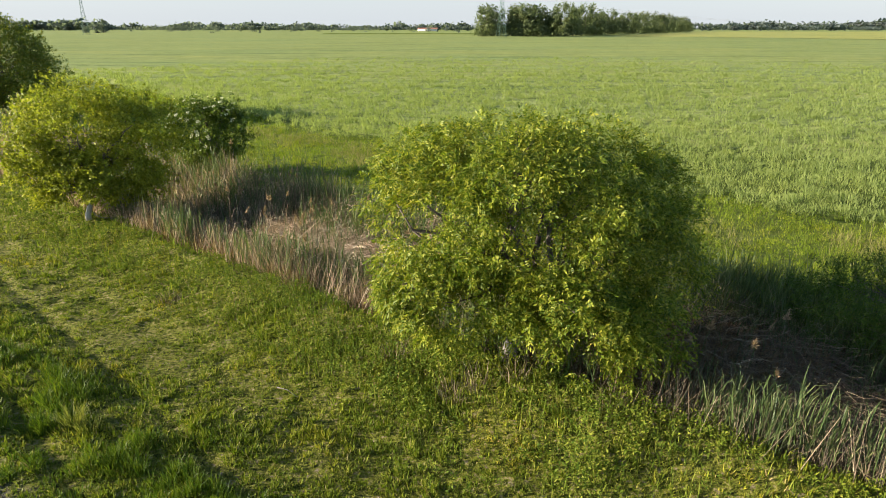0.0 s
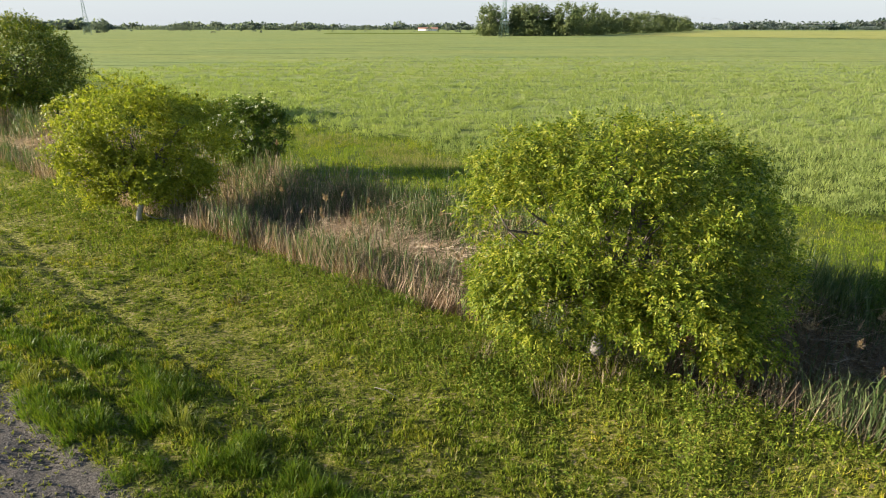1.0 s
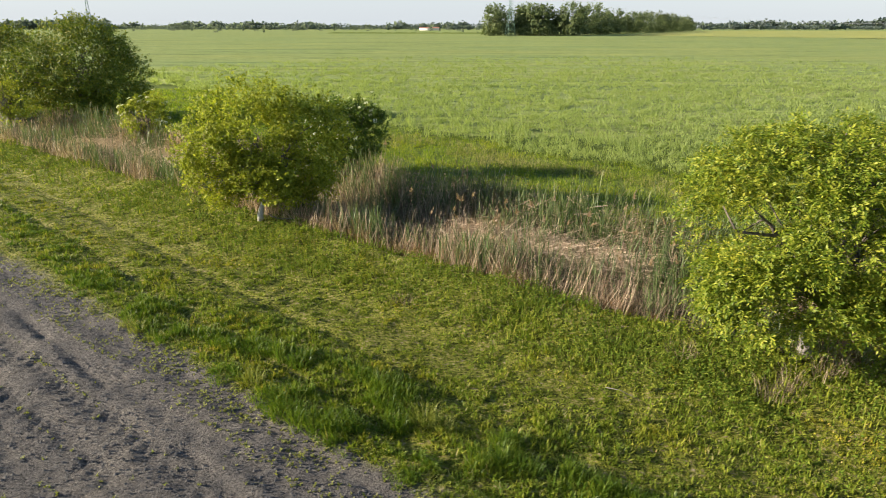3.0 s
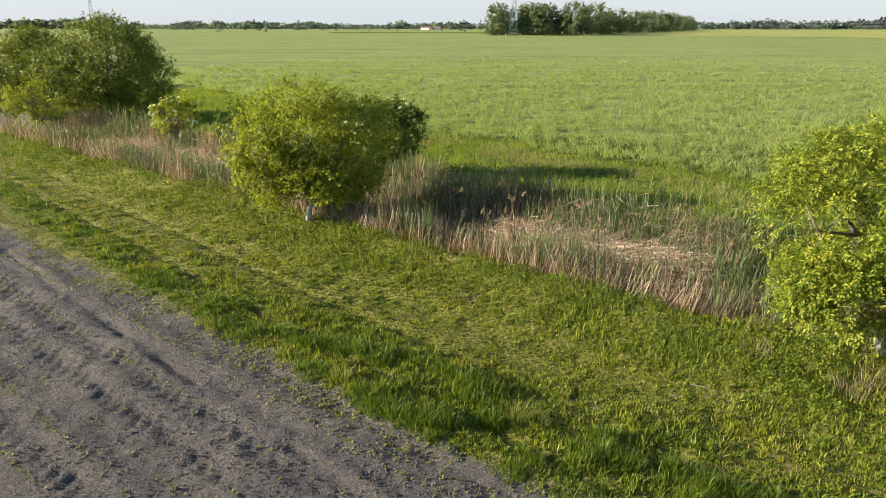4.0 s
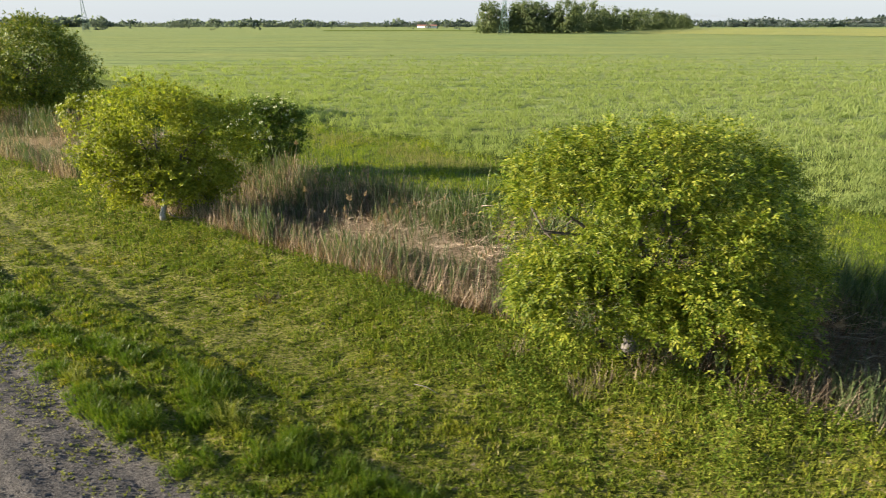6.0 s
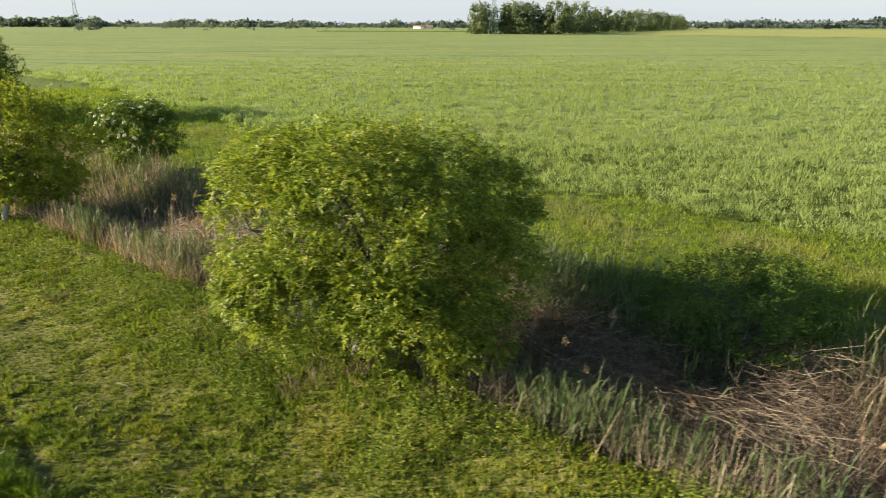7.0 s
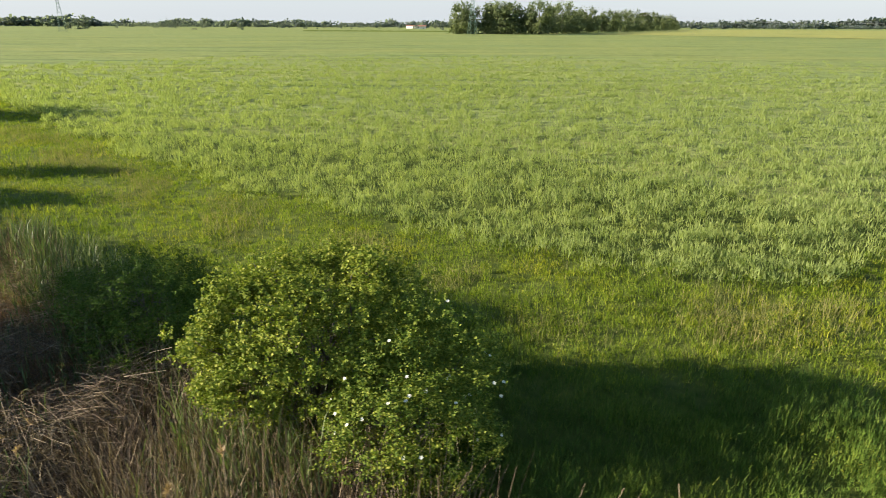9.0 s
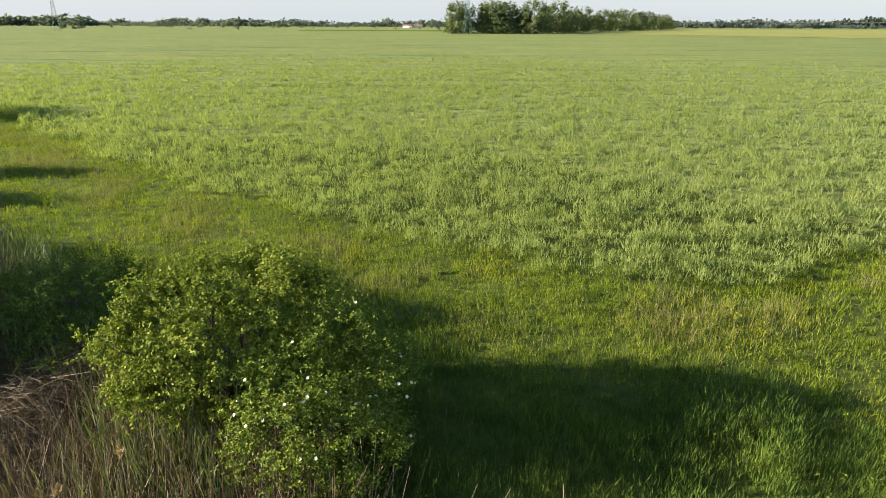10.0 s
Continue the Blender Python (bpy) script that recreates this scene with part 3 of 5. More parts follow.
def herb_leaves(p, tall, count, size):
    """Leafy herbs: stems of several leaves each."""
    n = len(p)
    ps, ds, ns, ls = [], [], [], []
    top = unit(np.stack([RNG.normal(0, 0.25, n), RNG.normal(0, 0.25, n), np.ones(n)], 1)) * tall[:, None]
    for k in range(count):
        t = (0.3 + 0.7 * (k + 1) / count)
        a = RNG.uniform(0, 2 * np.pi, n)
        ps.append(p + top * t)
        ds.append(np.stack([np.cos(a), np.sin(a), RNG.uniform(-0.2, 1.2, n)], 1))
        ns.append(np.stack([RNG.normal(0, 0.6, n), RNG.normal(0, 0.6, n), np.ones(n)], 1))
        ls.append(size * RNG.uniform(0.6, 1.4, n))
    ln = np.concatenate(ls)
    return small_leaves(np.concatenate(ps), np.concatenate(ds), np.concatenate(ns), ln, ln * 0.5)


def herbs():
    def keep(x, y, u, v):
        rank = smooth(6.2, 7.6, v + 1.6 * (fbm(x * 0.7, y * 0.7, 71) - 0.5)) * (1 - smooth(8.7, 9.3, v))
        lawn = 0.10 * smooth(0.5, 0.65, fbm(x * 1.3, y * 1.3, 73))
        return thin(x, y, 9, 1.2) * np.maximum(rank * smooth(0.25, 0.6, fbm(x * 0.9, y * 0.9, 72)), lawn)
    p = scatter(-50, 22, 2.8, 9.3, 150000, keep)
    u, v = uv(p[:, 0], p[:, 1])
    n = len(p)
    near_tree = np.exp(-((p[:, 0] - 1.2) ** 2 + (p[:, 1] - 7.6) ** 2) / 9)
    tall = (0.04 + 0.40 * smooth(6.2, 8.2, v) * smooth(0.3, 0.75, fbm(p[:, 0] * 0.9, p[:, 1] * 0.9, 74)) + 0.34 * near_tree * smooth(0.35, 0.6, fbm(p[:, 0] * 1.8, p[:, 1] * 1.8, 77))) * RNG.uniform(0.6, 1.3, n)
    d = np.hypot(p[:, 0], p[:, 1])
    return herb_leaves(p, tall, 6, 0.030 + 0.0011 * d + 0.012 * near_tree)


def verge_stems():
    """Taller thin grass on the ditch's brink, some of it gone to straw."""
    def keep(x, y, u, v):
        return thin(x, y, 10) * smooth(5.6, 8.0, v) * (1 - smooth(8.8, 9.4, v)) * (0.3 + 0.7 * smooth(0.35, 0.6, fbm(x * 0.8, y * 0.8, 75)))
    p = scatter(-52, 20, 5.6, 9.4, 46000, keep)
    n = len(p)
    d = np.hypot(p[:, 0], p[:, 1])
    h = RNG.uniform(0.10, 0.36, n) * (0.6 + 0.6 * fbm(p[:, 0] * 0.7, p[:, 1] * 0.7, 76))
    return blades(p, h, (0.006 + 0.0007 * d) * RNG.uniform(0.7, 1.4, n), RNG.uniform(0.1, 0.9, n))


def soft_plants(p, h, tips, ln, w, wide):
    """Tufted plants: fine blades that start at all heights of the tuft and point up and a little out."""
    q = np.repeat(p, tips, axis=0)
    m = len(q)
    H, L, W, R = (np.repeat(a, tips) for a in (h, ln, w, wide))
    t = RNG.uniform(0.0, 1.0, m) ** 0.7
    a = RNG.uniform(0, 2 * np.pi, m)
    r = np.abs(RNG.normal(0, 1, m)) * R
    q = q + np.stack([np.cos(a) * r, np.sin(a) * r, np.clip(H * t - L, 0, None)], 1)
    return spikes(q, L * RNG.uniform(0.6, 1.3, m), W * RNG.uniform(0.7, 1.3, m), np.abs(RNG.normal(0, 0.42, m)), a)


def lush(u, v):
    """The corner of the bank by the hawthorn, where the grass is taller and darker."""
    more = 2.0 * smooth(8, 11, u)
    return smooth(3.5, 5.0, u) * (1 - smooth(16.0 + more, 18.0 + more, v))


def far_bank(by_hawthorn):
    def keep(x, y, u, v):
        part_ = lush(u, v) if by_hawthorn else 1 - lush(u, v)
        return part_ * thin(x, y, 14, 1.1) * smooth(12.7, 13.5, v) * (1 - smooth(0.4, 1.8, v - field_edge(u) + 3.0 * (fbm(x * 0.45, y * 0.45, 93) - 0.5))) * (0.55 + 0.45 * smooth(0.3, 0.55, fbm(x * 0.9, y * 0.9, 81)))
    p = scatter(3.0, 26, 12.7, 20.5, 21000, keep) if by_hawthorn else scatter(-60, 26, 12.7, 34, 86000, keep)
    d = np.hypot(p[:, 0] - 5, p[:, 1])
    lump = 0.5 * fbm(p[:, 0] * 0.55, p[:, 1] * 0.55, 82) + 0.5 * fbm(p[:, 0] * 1.7, p[:, 1] * 1.7, 83, 2)
    u, v = uv(p[:, 0], p[:, 1])
    h = (0.09 + 0.30 * smooth(0.3, 0.75, lump) + 0.20 * lush(u, v)) * RNG.uniform(0.6, 1.3, len(p))
    path = np.exp(-((p[:, 0] - 21.4 - 0.75 * (p[:, 1] - 8.3)) / 0.8) ** 2) * smooth(15, 18, p[:, 0])
    h = h * (1 - 0.8 * path)
    if by_hawthorn:
        return soft_plants(p, h, 20, 0.12 + 0.001 * d, 0.0045 + 0.0003 * d, 0.07 + 0.001 * d)
    return soft_plants(p, h, 12, 0.10 + 0.0015 * d, 0.006 + 0.00045 * d, 0.07 + 0.001 * d)


def bank_weeds():
    """Leafy clumps that stand up out of the bank's grass."""
    def keep(x, y, u, v):
        return thin(x, y, 14, 1.1) * smooth(13.2, 13.8, v) * (1 - smooth(0.0, 1.4, v - field_edge(u))) * smooth(0.52, 0.62, fbm(x * 0.8, y * 0.8, 84)) * (1 - smooth(4, 6, u) * (1 - smooth(16, 18, v)))
    p = scatter(-50, 26, 13.2, 32, 46000, keep)
    d = np.hypot(p[:, 0] - 5, p[:, 1])
    return herb_leaves(p, (0.16 + 0.22 * smooth(0.5, 0.75, fbm(p[:, 0] * 0.8, p[:, 1] * 0.8, 84))) * RNG.uniform(0.6, 1.3, len(p)), 8, 0.026 + 0.0011 * d)


def crop_plants():
    """Oats in soft plumy clumps, the nearest drawn finest, with dark hollows between them."""
    def keep(x, y, u, v):
        into = v - field_edge(u) + 1.8 * (fbm(x * 0.45, y * 0.45, 93) - 0.5)
        gap = 0.62 + 0.38 * smooth(0.34, 0.50, fbm(x * 1.1, y * 1.9, 92))
        return thin(x, y, 19, 1.55) * smooth(-0.3, 0.4, into) * gap * (1 - smooth(75, 125, np.hypot(x - 5, y)))
    p = scatter(-84, 90, 19, 125, 300000, keep)
    d = np.hypot(p[:, 0] - 5, p[:, 1])
    p[:, 2] = np.maximum(p[:, 2], canopy_top(p[:, 0], p[:, 1]) - 0.30 - 0.14 * smooth(50, 100, d))
    lump = smooth(0.34, 0.66, fbm(p[:, 0] * 1.1, p[:, 1] * 1.9, 92))
    wind = fbm(p[:, 0] * 0.13, p[:, 1] * 0.34, 33) - 0.5
    n = len(p)
    h = (0.30 + 0.28 * lump + 0.26 * wind) * RNG.uniform(0.85, 1.15, n)
    R, per = (0.11 + 0.0022 * d) * RNG.uniform(0.7, 1.3, n), 21
    q = np.repeat(p, per, axis=0)
    m = len(q)
    H, R, D = np.repeat(h, per), np.repeat(R, per), np.repeat(d, per)
    a, k = RNG.uniform(0, 2 * np.pi, m), np.sqrt(RNG.uniform(0, 1, m))
    t = RNG.uniform(0.25, 1.0, m) ** 0.6
    q = q + np.stack([np.cos(a) * k * R, np.sin(a) * k * R, np.clip(H * t * (1 - 0.28 * k * k), 0.02, None)], 1)
    ln = (0.10 + 0.0016 * D) * RNG.uniform(0.6, 1.4, m)
    return spikes(q, ln, (0.011 + 0.0008 * D) * RNG.uniform(0.7, 1.3, m), np.abs(RNG.normal(0.1, 0.5, m)), a + RNG.normal(0, 0.9, m))


stuff("verge_turf", short_turf(8, 30, 14000), TURF, "short yellow-green grass of the mown verge", "grass")
stuff("verge_turf", short_turf(-52, 8, 120000), TURF, "short yellow-green grass of the mown verge", "grass")
stuff("turf_tufts", turf_tufts(), TUFT, "small tufts of green grass on the worn verge", "grass")
stuff("tall_grass_strip", tall_strip(), TALL, "lush taller green grass along the bare soil", "grass")
stuff("verge_herbs", herbs(), HERB, "leafy green weeds on the verge", "weeds")
stuff("brink_grass", verge_stems(), HERB, "thin upright grass at the ditch's brink", "grass")
stuff("bank_weeds", bank_weeds(), HERB, "leafy weeds in clumps on the far bank", "weeds")
stuff("hawthorn_grass", far_bank(True), LUSH, "lush dark green grass by the hawthorn", "grass")
stuff("far_bank_grass", far_bank(False), BANK, "uncut meadow grass between the ditch and the crop", "grass")


def dry_headland():
    def keep(x, y, u, v):
        gap = field_edge(u) - v
        return thin(x, y, 15, 1.0) * np.exp(-((gap - 2.0) / 1.3) ** 2) * 0.6 * smooth(0.42, 0.6, fbm(x * 0.45, y * 0.45, 96))
    p = scatter(-40, 20, 16, 30, 110000, keep)
    d = np.hypot(p[:, 0] - 5, p[:, 1])
    return fans(p, 6, RNG.uniform(0.2, 0.5, len(p)), 0.004 + 0.0003 * d, 0.6, 0.06)


stuff("dry_headland_grass", dry_headland(), SEED, "pale beige seeding grass along the crop's edge", "grass")
stuff("oat_plants", crop_plants(), CROP, "pale green young oat plants at the field's edge", "crop")


# ---------------------------------------------------------------- bare soil: clods and rows of seedlings
def clods():
    p = scatter(-27, -4, -1.9, 2.2, 44000, lambda x, y, u, v: 0.1 + 0.9 * smooth(0.35, 0.62, fbm(x * 1.4, y * 1.4, 101)))
    n = len(p)
    size = 0.008 + 0.026 * RNG.uniform(0, 1, n) ** 3.2
    dirs = unit(np.array([[1, 0, -.4], [-.5, .87, -.4], [-.5, -.87, -.4], [0.2, 0.1, 0.9]]))
    co = p[:, None] + dirs[None] * size[:, None, None] * RNG.uniform(0.6, 1.4, (n, 4, 1)) + np.array([0, 0, 0.010])
    f = np.array([[0, 1, 3], [1, 2, 3], [2, 0, 3]])
    tri = f[None] + (np.arange(n) * 4)[:, None, None]
    return co.reshape(-1, 3), tri.reshape(-1, 3)


def seedlings():
    feet = []
    for row in (1.25, 0.45, -0.35, -0.80, -1.24, -1.9, -2.6):
        u = np.arange(-30, -2, 0.07)
        u = u + RNG.normal(0, 0.04, len(u))
        ok = RNG.uniform(0, 1, len(u)) < 0.15 + 0.75 * smooth(0.42, 0.58, fbm(u * 0.8, u * 0 + row * 9, 111))
        u = u[ok]
        feet.append(np.stack([*xy(u, row + RNG.normal(0, 0.035, len(u)) + 0.06 * np.sin(u * 0.3))], 1))
    weedy = scatter(-32, -3, -1.5, 2.6, 26000, lambda x, y, u, v: smooth(0.9 - 0.6 * smooth(-13, -9, u), 2.1, v + 0.9 * (fbm(x, y, 112) - 0.5)) ** 2 * (0.25 + 0.75 * smooth(0.4, 0.6, fbm(x * 1.6, y * 1.6, 113))) + 0.012)
    f = np.concatenate([np.concatenate(feet), weedy[:, :2]])
    p = np.stack([f[:, 0], f[:, 1], height(f[:, 0], f[:, 1]) - 0.005], 1)
    p = np.repeat(p, 5, axis=0)
    n = len(p)
    return blades(p + RNG.normal(0, 0.008, (n, 3)) * [1, 1, 0], RNG.uniform(0.025, 0.085, n), RNG.uniform(0.009, 0.017, n), RNG.uniform(0.8, 1.6, n))


stuff("soil_clods", clods(), CLOD, "loose grey clods and crumbs on the bare soil", "soil")
stuff("seedling_rows", seedlings(), MAIZE, "rows of young yellow-green seedlings and weeds on the bare soil", "crop")


# ---------------------------------------------------------------- reeds in the ditch
def patchy(x, y, seed, a, b_, scale=0.45):
    return smooth(a, b_, fbm(x * scale, y * scale, seed))


def mats(u, v):
    """Where old reeds lie in pale mats: two stretches of the ditch."""
    a = smooth(-39, -36, u) * (1 - smooth(-27, -25, u)) + smooth(-14.5, -12.5, u) * (1 - smooth(-9, -7.5, u))
    return np.clip(a, 0, 1) * np.exp(-((v - 11.2) / 0.85) ** 2)


def tangle(u, v):
    """Where broken reeds are heaped, in the walnut's shade and beyond it."""
    return smooth(-8, -6, u) * (1 - smooth(3, 5, u)) * smooth(9.7, 10.3, v) * (1 - smooth(12.3, 12.9, v))


def dead_standing(u0, u1, count):
    def keep(x, y, u, v):
        brink = np.exp(-((v - 9.25) / 0.6) ** 2)
        return thin(x, y, 15, 0.8) * np.maximum(0.12 + 0.88 * patchy(x, y, 121, 0.40, 0.62), (0.15 + 0.6 * patchy(x, y, 122, 0.36, 0.6, 0.9)) * brink) * smooth(8.4, 8.9, v) * (1 - smooth(12.9, 13.6, v)) * (1 - 0.7 * mats(u, v)) * (1 - 0.4 * smooth(-2, 1, u) * (1 - hawthorn_stand(u, v))) + 0.9 * hawthorn_stand(u, v) + 0.9 * tangle(u, v) * smooth(0.3, 0.5, fbm(x * 0.8, y * 0.8, 134))
    p = scatter(u0, u1, 8.4, 13.6, count, keep)
    n = len(p)
    tall = RNG.uniform(0.5, 1.5, n) * (0.7 + 0.3 * smooth(9, 11, uv(p[:, 0], p[:, 1])[1]))
    u, v = uv(p[:, 0], p[:, 1])
    heap = tangle(u, v)
    tall = tall * (1 - 0.2 * heap) + np.clip(-p[:, 2], 0, 1.3) * (0.35 + 0.35 * hawthorn_stand(u, v))
    lean = RNG.normal(0, 1, (n, 2)) * (0.26 + 0.3 * heap)[:, None] + np.array([0.14, 0.04])
    q = p + np.stack([lean[:, 0] * tall, lean[:, 1] * tall, tall * np.sqrt(np.clip(1 - (lean ** 2).sum(1), 0.2, 1))], 1)
    d = np.hypot(p[:, 0], p[:, 1])
    return ribbons(p, q, (0.004 + 0.0004 * d) * RNG.uniform(0.7, 1.5, n))


def hawthorn_stand(u, v):
    """Where reeds still stand, before the hawthorn."""
    return smooth(1.8, 3.2, u) * (1 - smooth(8.6, 10.0, u)) * smooth(10.0, 10.6, v) * (1 - smooth(12.3, 12.9, v))


def lying(p, lift):
    n = len(p)
    a = RNG.normal(-0.5, 1.0, n) + 4.0 * (fbm(p[:, 0] * 0.6, p[:, 1] * 0.6, 132) - 0.5)
    ln = RNG.uniform(0.18, 0.85, n)
    p = p.copy()
    u, v = uv(p[:, 0], p[:, 1])
    p[:, 2] = np.maximum(p[:, 2], -1.0) + (lift + 0.5 * tangle(u, v) * smooth(0.3, 0.55, fbm(p[:, 0] * 0.8, p[:, 1] * 0.8, 134))) * RNG.uniform(0, 1, n) ** 0.45
    q = p + np.stack([np.cos(a) * ln, np.sin(a) * ln, RNG.normal(0.05, 0.25, n) * ln], 1)
    q[:, 2] = np.maximum(q[:, 2], height(q[:, 0], q[:, 1]) + 0.02)
    d = np.hypot(p[:, 0], p[:, 1])
    return ribbons(p, q, (0.0019 + 0.0003 * d) * RNG.uniform(0.6, 1.6, n))


def dead_fallen():
    p = scatter(-46, 6.8, 9.3, 13.0, 110000, lambda x, y, u, v: thin(x, y, 15, 0.8) * np.maximum(0.06 + 0.94 * patchy(x, y, 131, 0.42, 0.62, 0.6), 0.95 * smooth(-5, -3, u) * (1 - smooth(5, 7, u)) * np.exp(-((v - 11.2) / 1.2) ** 2)) * (1 - 0.75 * hawthorn_stand(u, v)))
    return lying(p, 0.95)


def straw_mats():
    p = scatter(-41, -6, 9.3, 13.6, 290000, lambda x, y, u, v: thin(x, y, 15, 0.8) * mats(u, v) * (0.25 + 0.75 * patchy(x, y, 133, 0.35, 0.55, 0.9)))
    return lying(p, 1.15)


def live_reeds():
    p = scatter(-46, 8, 8.6, 13.4, 24000, lambda x, y, u, v: thin(x, y, 15, 0.7) * np.maximum((0.13 + 0.87 * patchy(x, y, 141, 0.40, 0.58, 0.8)) * (1 - 0.85 * smooth(0.8, 2.2, u) * smooth(9.8, 10.4, v)) * (1 - 0.5 * smooth(-6, -4.5, u) * (1 - smooth(10, 10.5, v))) + 0.4 * smooth(-17, -15, u) * (1 - smooth(-7.5, -6, u)) * smooth(11.4, 12.2, v), 0.55 * hawthorn_stand(u, v) * smooth(4.4, 5.2, u) * (1 - smooth(6.4, 7.2, u))) * (1 - 0.65 * mats(u, v)) * (1 - 0.8 * smooth(-6, -4, u) * (1 - smooth(3.5, 5, u)) * smooth(9.5, 10.1, v) * (1 - smooth(11.6, 12.3, v))) * smooth(8.5, 9.2, v) * (1 - smooth(12.8, 13.4, v)))
    behind = scatter(-6.5, -0.3, 12.5, 14.3, 700, lambda x, y, u, v: 0.25 + 0.75 * patchy(x, y, 143, 0.35, 0.5, 0.9))
    front = scatter(-1.5, 3.2, 9.0, 10.0, 190, lambda x, y, u, v: 0.3 + 0.7 * patchy(x, y, 144, 0.38, 0.52, 1.1))
    shaded = scatter(3.6, 6.6, 11.6, 12.9, 330, lambda x, y, u, v: 0.3 + 0.7 * patchy(x, y, 147, 0.35, 0.5, 1.2))
    p = np.concatenate([p, behind, front, shaded])
    tall = RNG.uniform(0.6, 1.5, len(p)) * (0.7 + 0.3 * smooth(9, 11, uv(p[:, 0], p[:, 1])[1])) + 0.3 * np.clip(-p[:, 2], 0, 1.3)
    k = len(p) - len(front) - len(shaded)
    tall[k - len(behind):k] *= 0.45
    return reed_shoots(p, tall)


def reed_shoots(p, tall):
    """Upright reeds: a stalk each, and long leaves up its length."""
    n = len(p)
    lean = RNG.normal(0, 0.1, (n, 2)) + np.array([0.05, 0])
    top = np.stack([lean[:, 0] * tall, lean[:, 1] * tall, tall], 1)
    pieces = [ribbons(p, p + top, np.full(n, 0.010))]
    for k in range(6):
        foot = p + top * (0.3 + 0.65 * k / 5)
        pieces.append(blades(foot, RNG.uniform(0.28, 0.58, n), RNG.uniform(0.011, 0.021, n), RNG.uniform(0.2, 1.1, n)))
    return merge(pieces)


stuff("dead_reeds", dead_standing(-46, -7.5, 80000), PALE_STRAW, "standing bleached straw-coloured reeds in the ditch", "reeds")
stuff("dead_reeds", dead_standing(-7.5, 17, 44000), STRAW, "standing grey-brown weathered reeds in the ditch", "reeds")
stuff("fallen_reeds", dead_fallen(), STRAW, "tangled fallen dead reeds matted in the ditch", "reeds")
stuff("straw_mats", straw_mats(), MAT, "pale mats of broken dry reed straw", "reeds")
stuff("green_reeds", live_reeds(), REED, "fresh grey-green reeds growing in the ditch", "reeds")


def russet_sedge():
    """Drooping red-brown sedge heaped on the ditch's far side."""
    p = np.concatenate([scatter(-4.6, 0.4, 11.0, 12.7, 2600, lambda x, y, u, v: patchy(x, y, 145, 0.36, 0.5, 0.8)),
                        scatter(-20, -7, 8.9, 9.7, 1500, lambda x, y, u, v: patchy(x, y, 146, 0.45, 0.6, 0.8))])
    q = np.repeat(p, 9, axis=0)
    n = len(q)
    q = q + RNG.normal(0, 0.06, (n, 3)) * [1, 1, 0]
    q[:, 2] += RNG.uniform(0, 1, n) * np.clip(-0.3 - q[:, 2], 0, None)
    return blades(q, RNG.uniform(0.35, 0.75, n), RNG.uniform(0.006, 0.012, n), RNG.uniform(0.5, 1.6, n))


stuff("russet_sedge", russet_sedge(), RUSSET, "drooping red-brown dead sedge in the ditch", "reeds")


def reed(tall, nod):
    """A tall old reed: stalk, leaves and a feathery plume."""
    base = tagged(new("reed"), "tall dry reed with a feathery tan plume", "reed", "plumed reeds in the ditch")
    line = [(0, 0, 0), (0.02 * nod, 0.01, tall * 0.5), (0.10 * nod, 0.03, tall)]
    part("stalk", mesh_np("stalk", *tube(line, [0.006, 0.005, 0.003], 4)), STRAW, base)
    k = 90
    t = RNG.uniform(0, 1, k)
    foot = np.array(line[2]) + np.outer(t, [0.11 * nod, 0.02, 0.2])
    d = np.stack([RNG.normal(0.5 * nod, 0.32, k), RNG.normal(0, 0.32, k), RNG.normal(0.6, 0.35, k)], 1)
    ln = RNG.uniform(0.05, 0.115, k) * (1.15 - t)
    part("plume", mesh_np("plume", *leaves(foot, d, RNG.normal(size=(k, 3)), ln, ln * 0.22)), PLUME, base, "feathery tan plume")
    m = 3
    lp = np.outer(RNG.uniform(0.3, 0.8, m), np.array(line[2]))
    for i in range(m):
        part("leaf", mesh_np("leaf", *blades(lp[i:i + 1], np.array([0.45]), np.array([0.02]), np.array([1.1]))), STRAW, base)
    return base


# ---------------------------------------------------------------- trees and shrubs
def shell_points(lobes, n, shell, lump):
    """Places near the outside of a crown of several rounded lobes, with the way out at each."""
    vol = (lobes[:, 3] * lobes[:, 4] + lobes[:, 4] * lobes[:, 5] + lobes[:, 3] * lobes[:, 5])
    pick = RNG.choice(len(lobes), n * 4, p=vol / vol.sum())
    d = unit(RNG.normal(size=(n * 4, 3)))
    r = shell + (1 - shell) * RNG.uniform(0, 1, n * 4) ** 0.6
    inner = RNG.uniform(0, 1, n * 4) < 0.12
    r = np.where(inner, RNG.uniform(0.35, shell, n * 4), r)
    r = r * (1 + lump * (fbm(d[:, 0] * 3 + pick * 7, d[:, 1] * 3 + d[:, 2] * 4, 151, 3) - 0.5) * 2)
    p = lobes[pick, :3] + d * r[:, None] * lobes[pick, 3:6]
    out = p[:, 2] > 0.15
    for k, L in enumerate(lobes):
        q = ((p - L[:3]) / L[3:6])
        out &= (pick == k) | ((q ** 2).sum(1) > 0.68 ** 2) | inner
    return p[out][:n], d[out][:n]


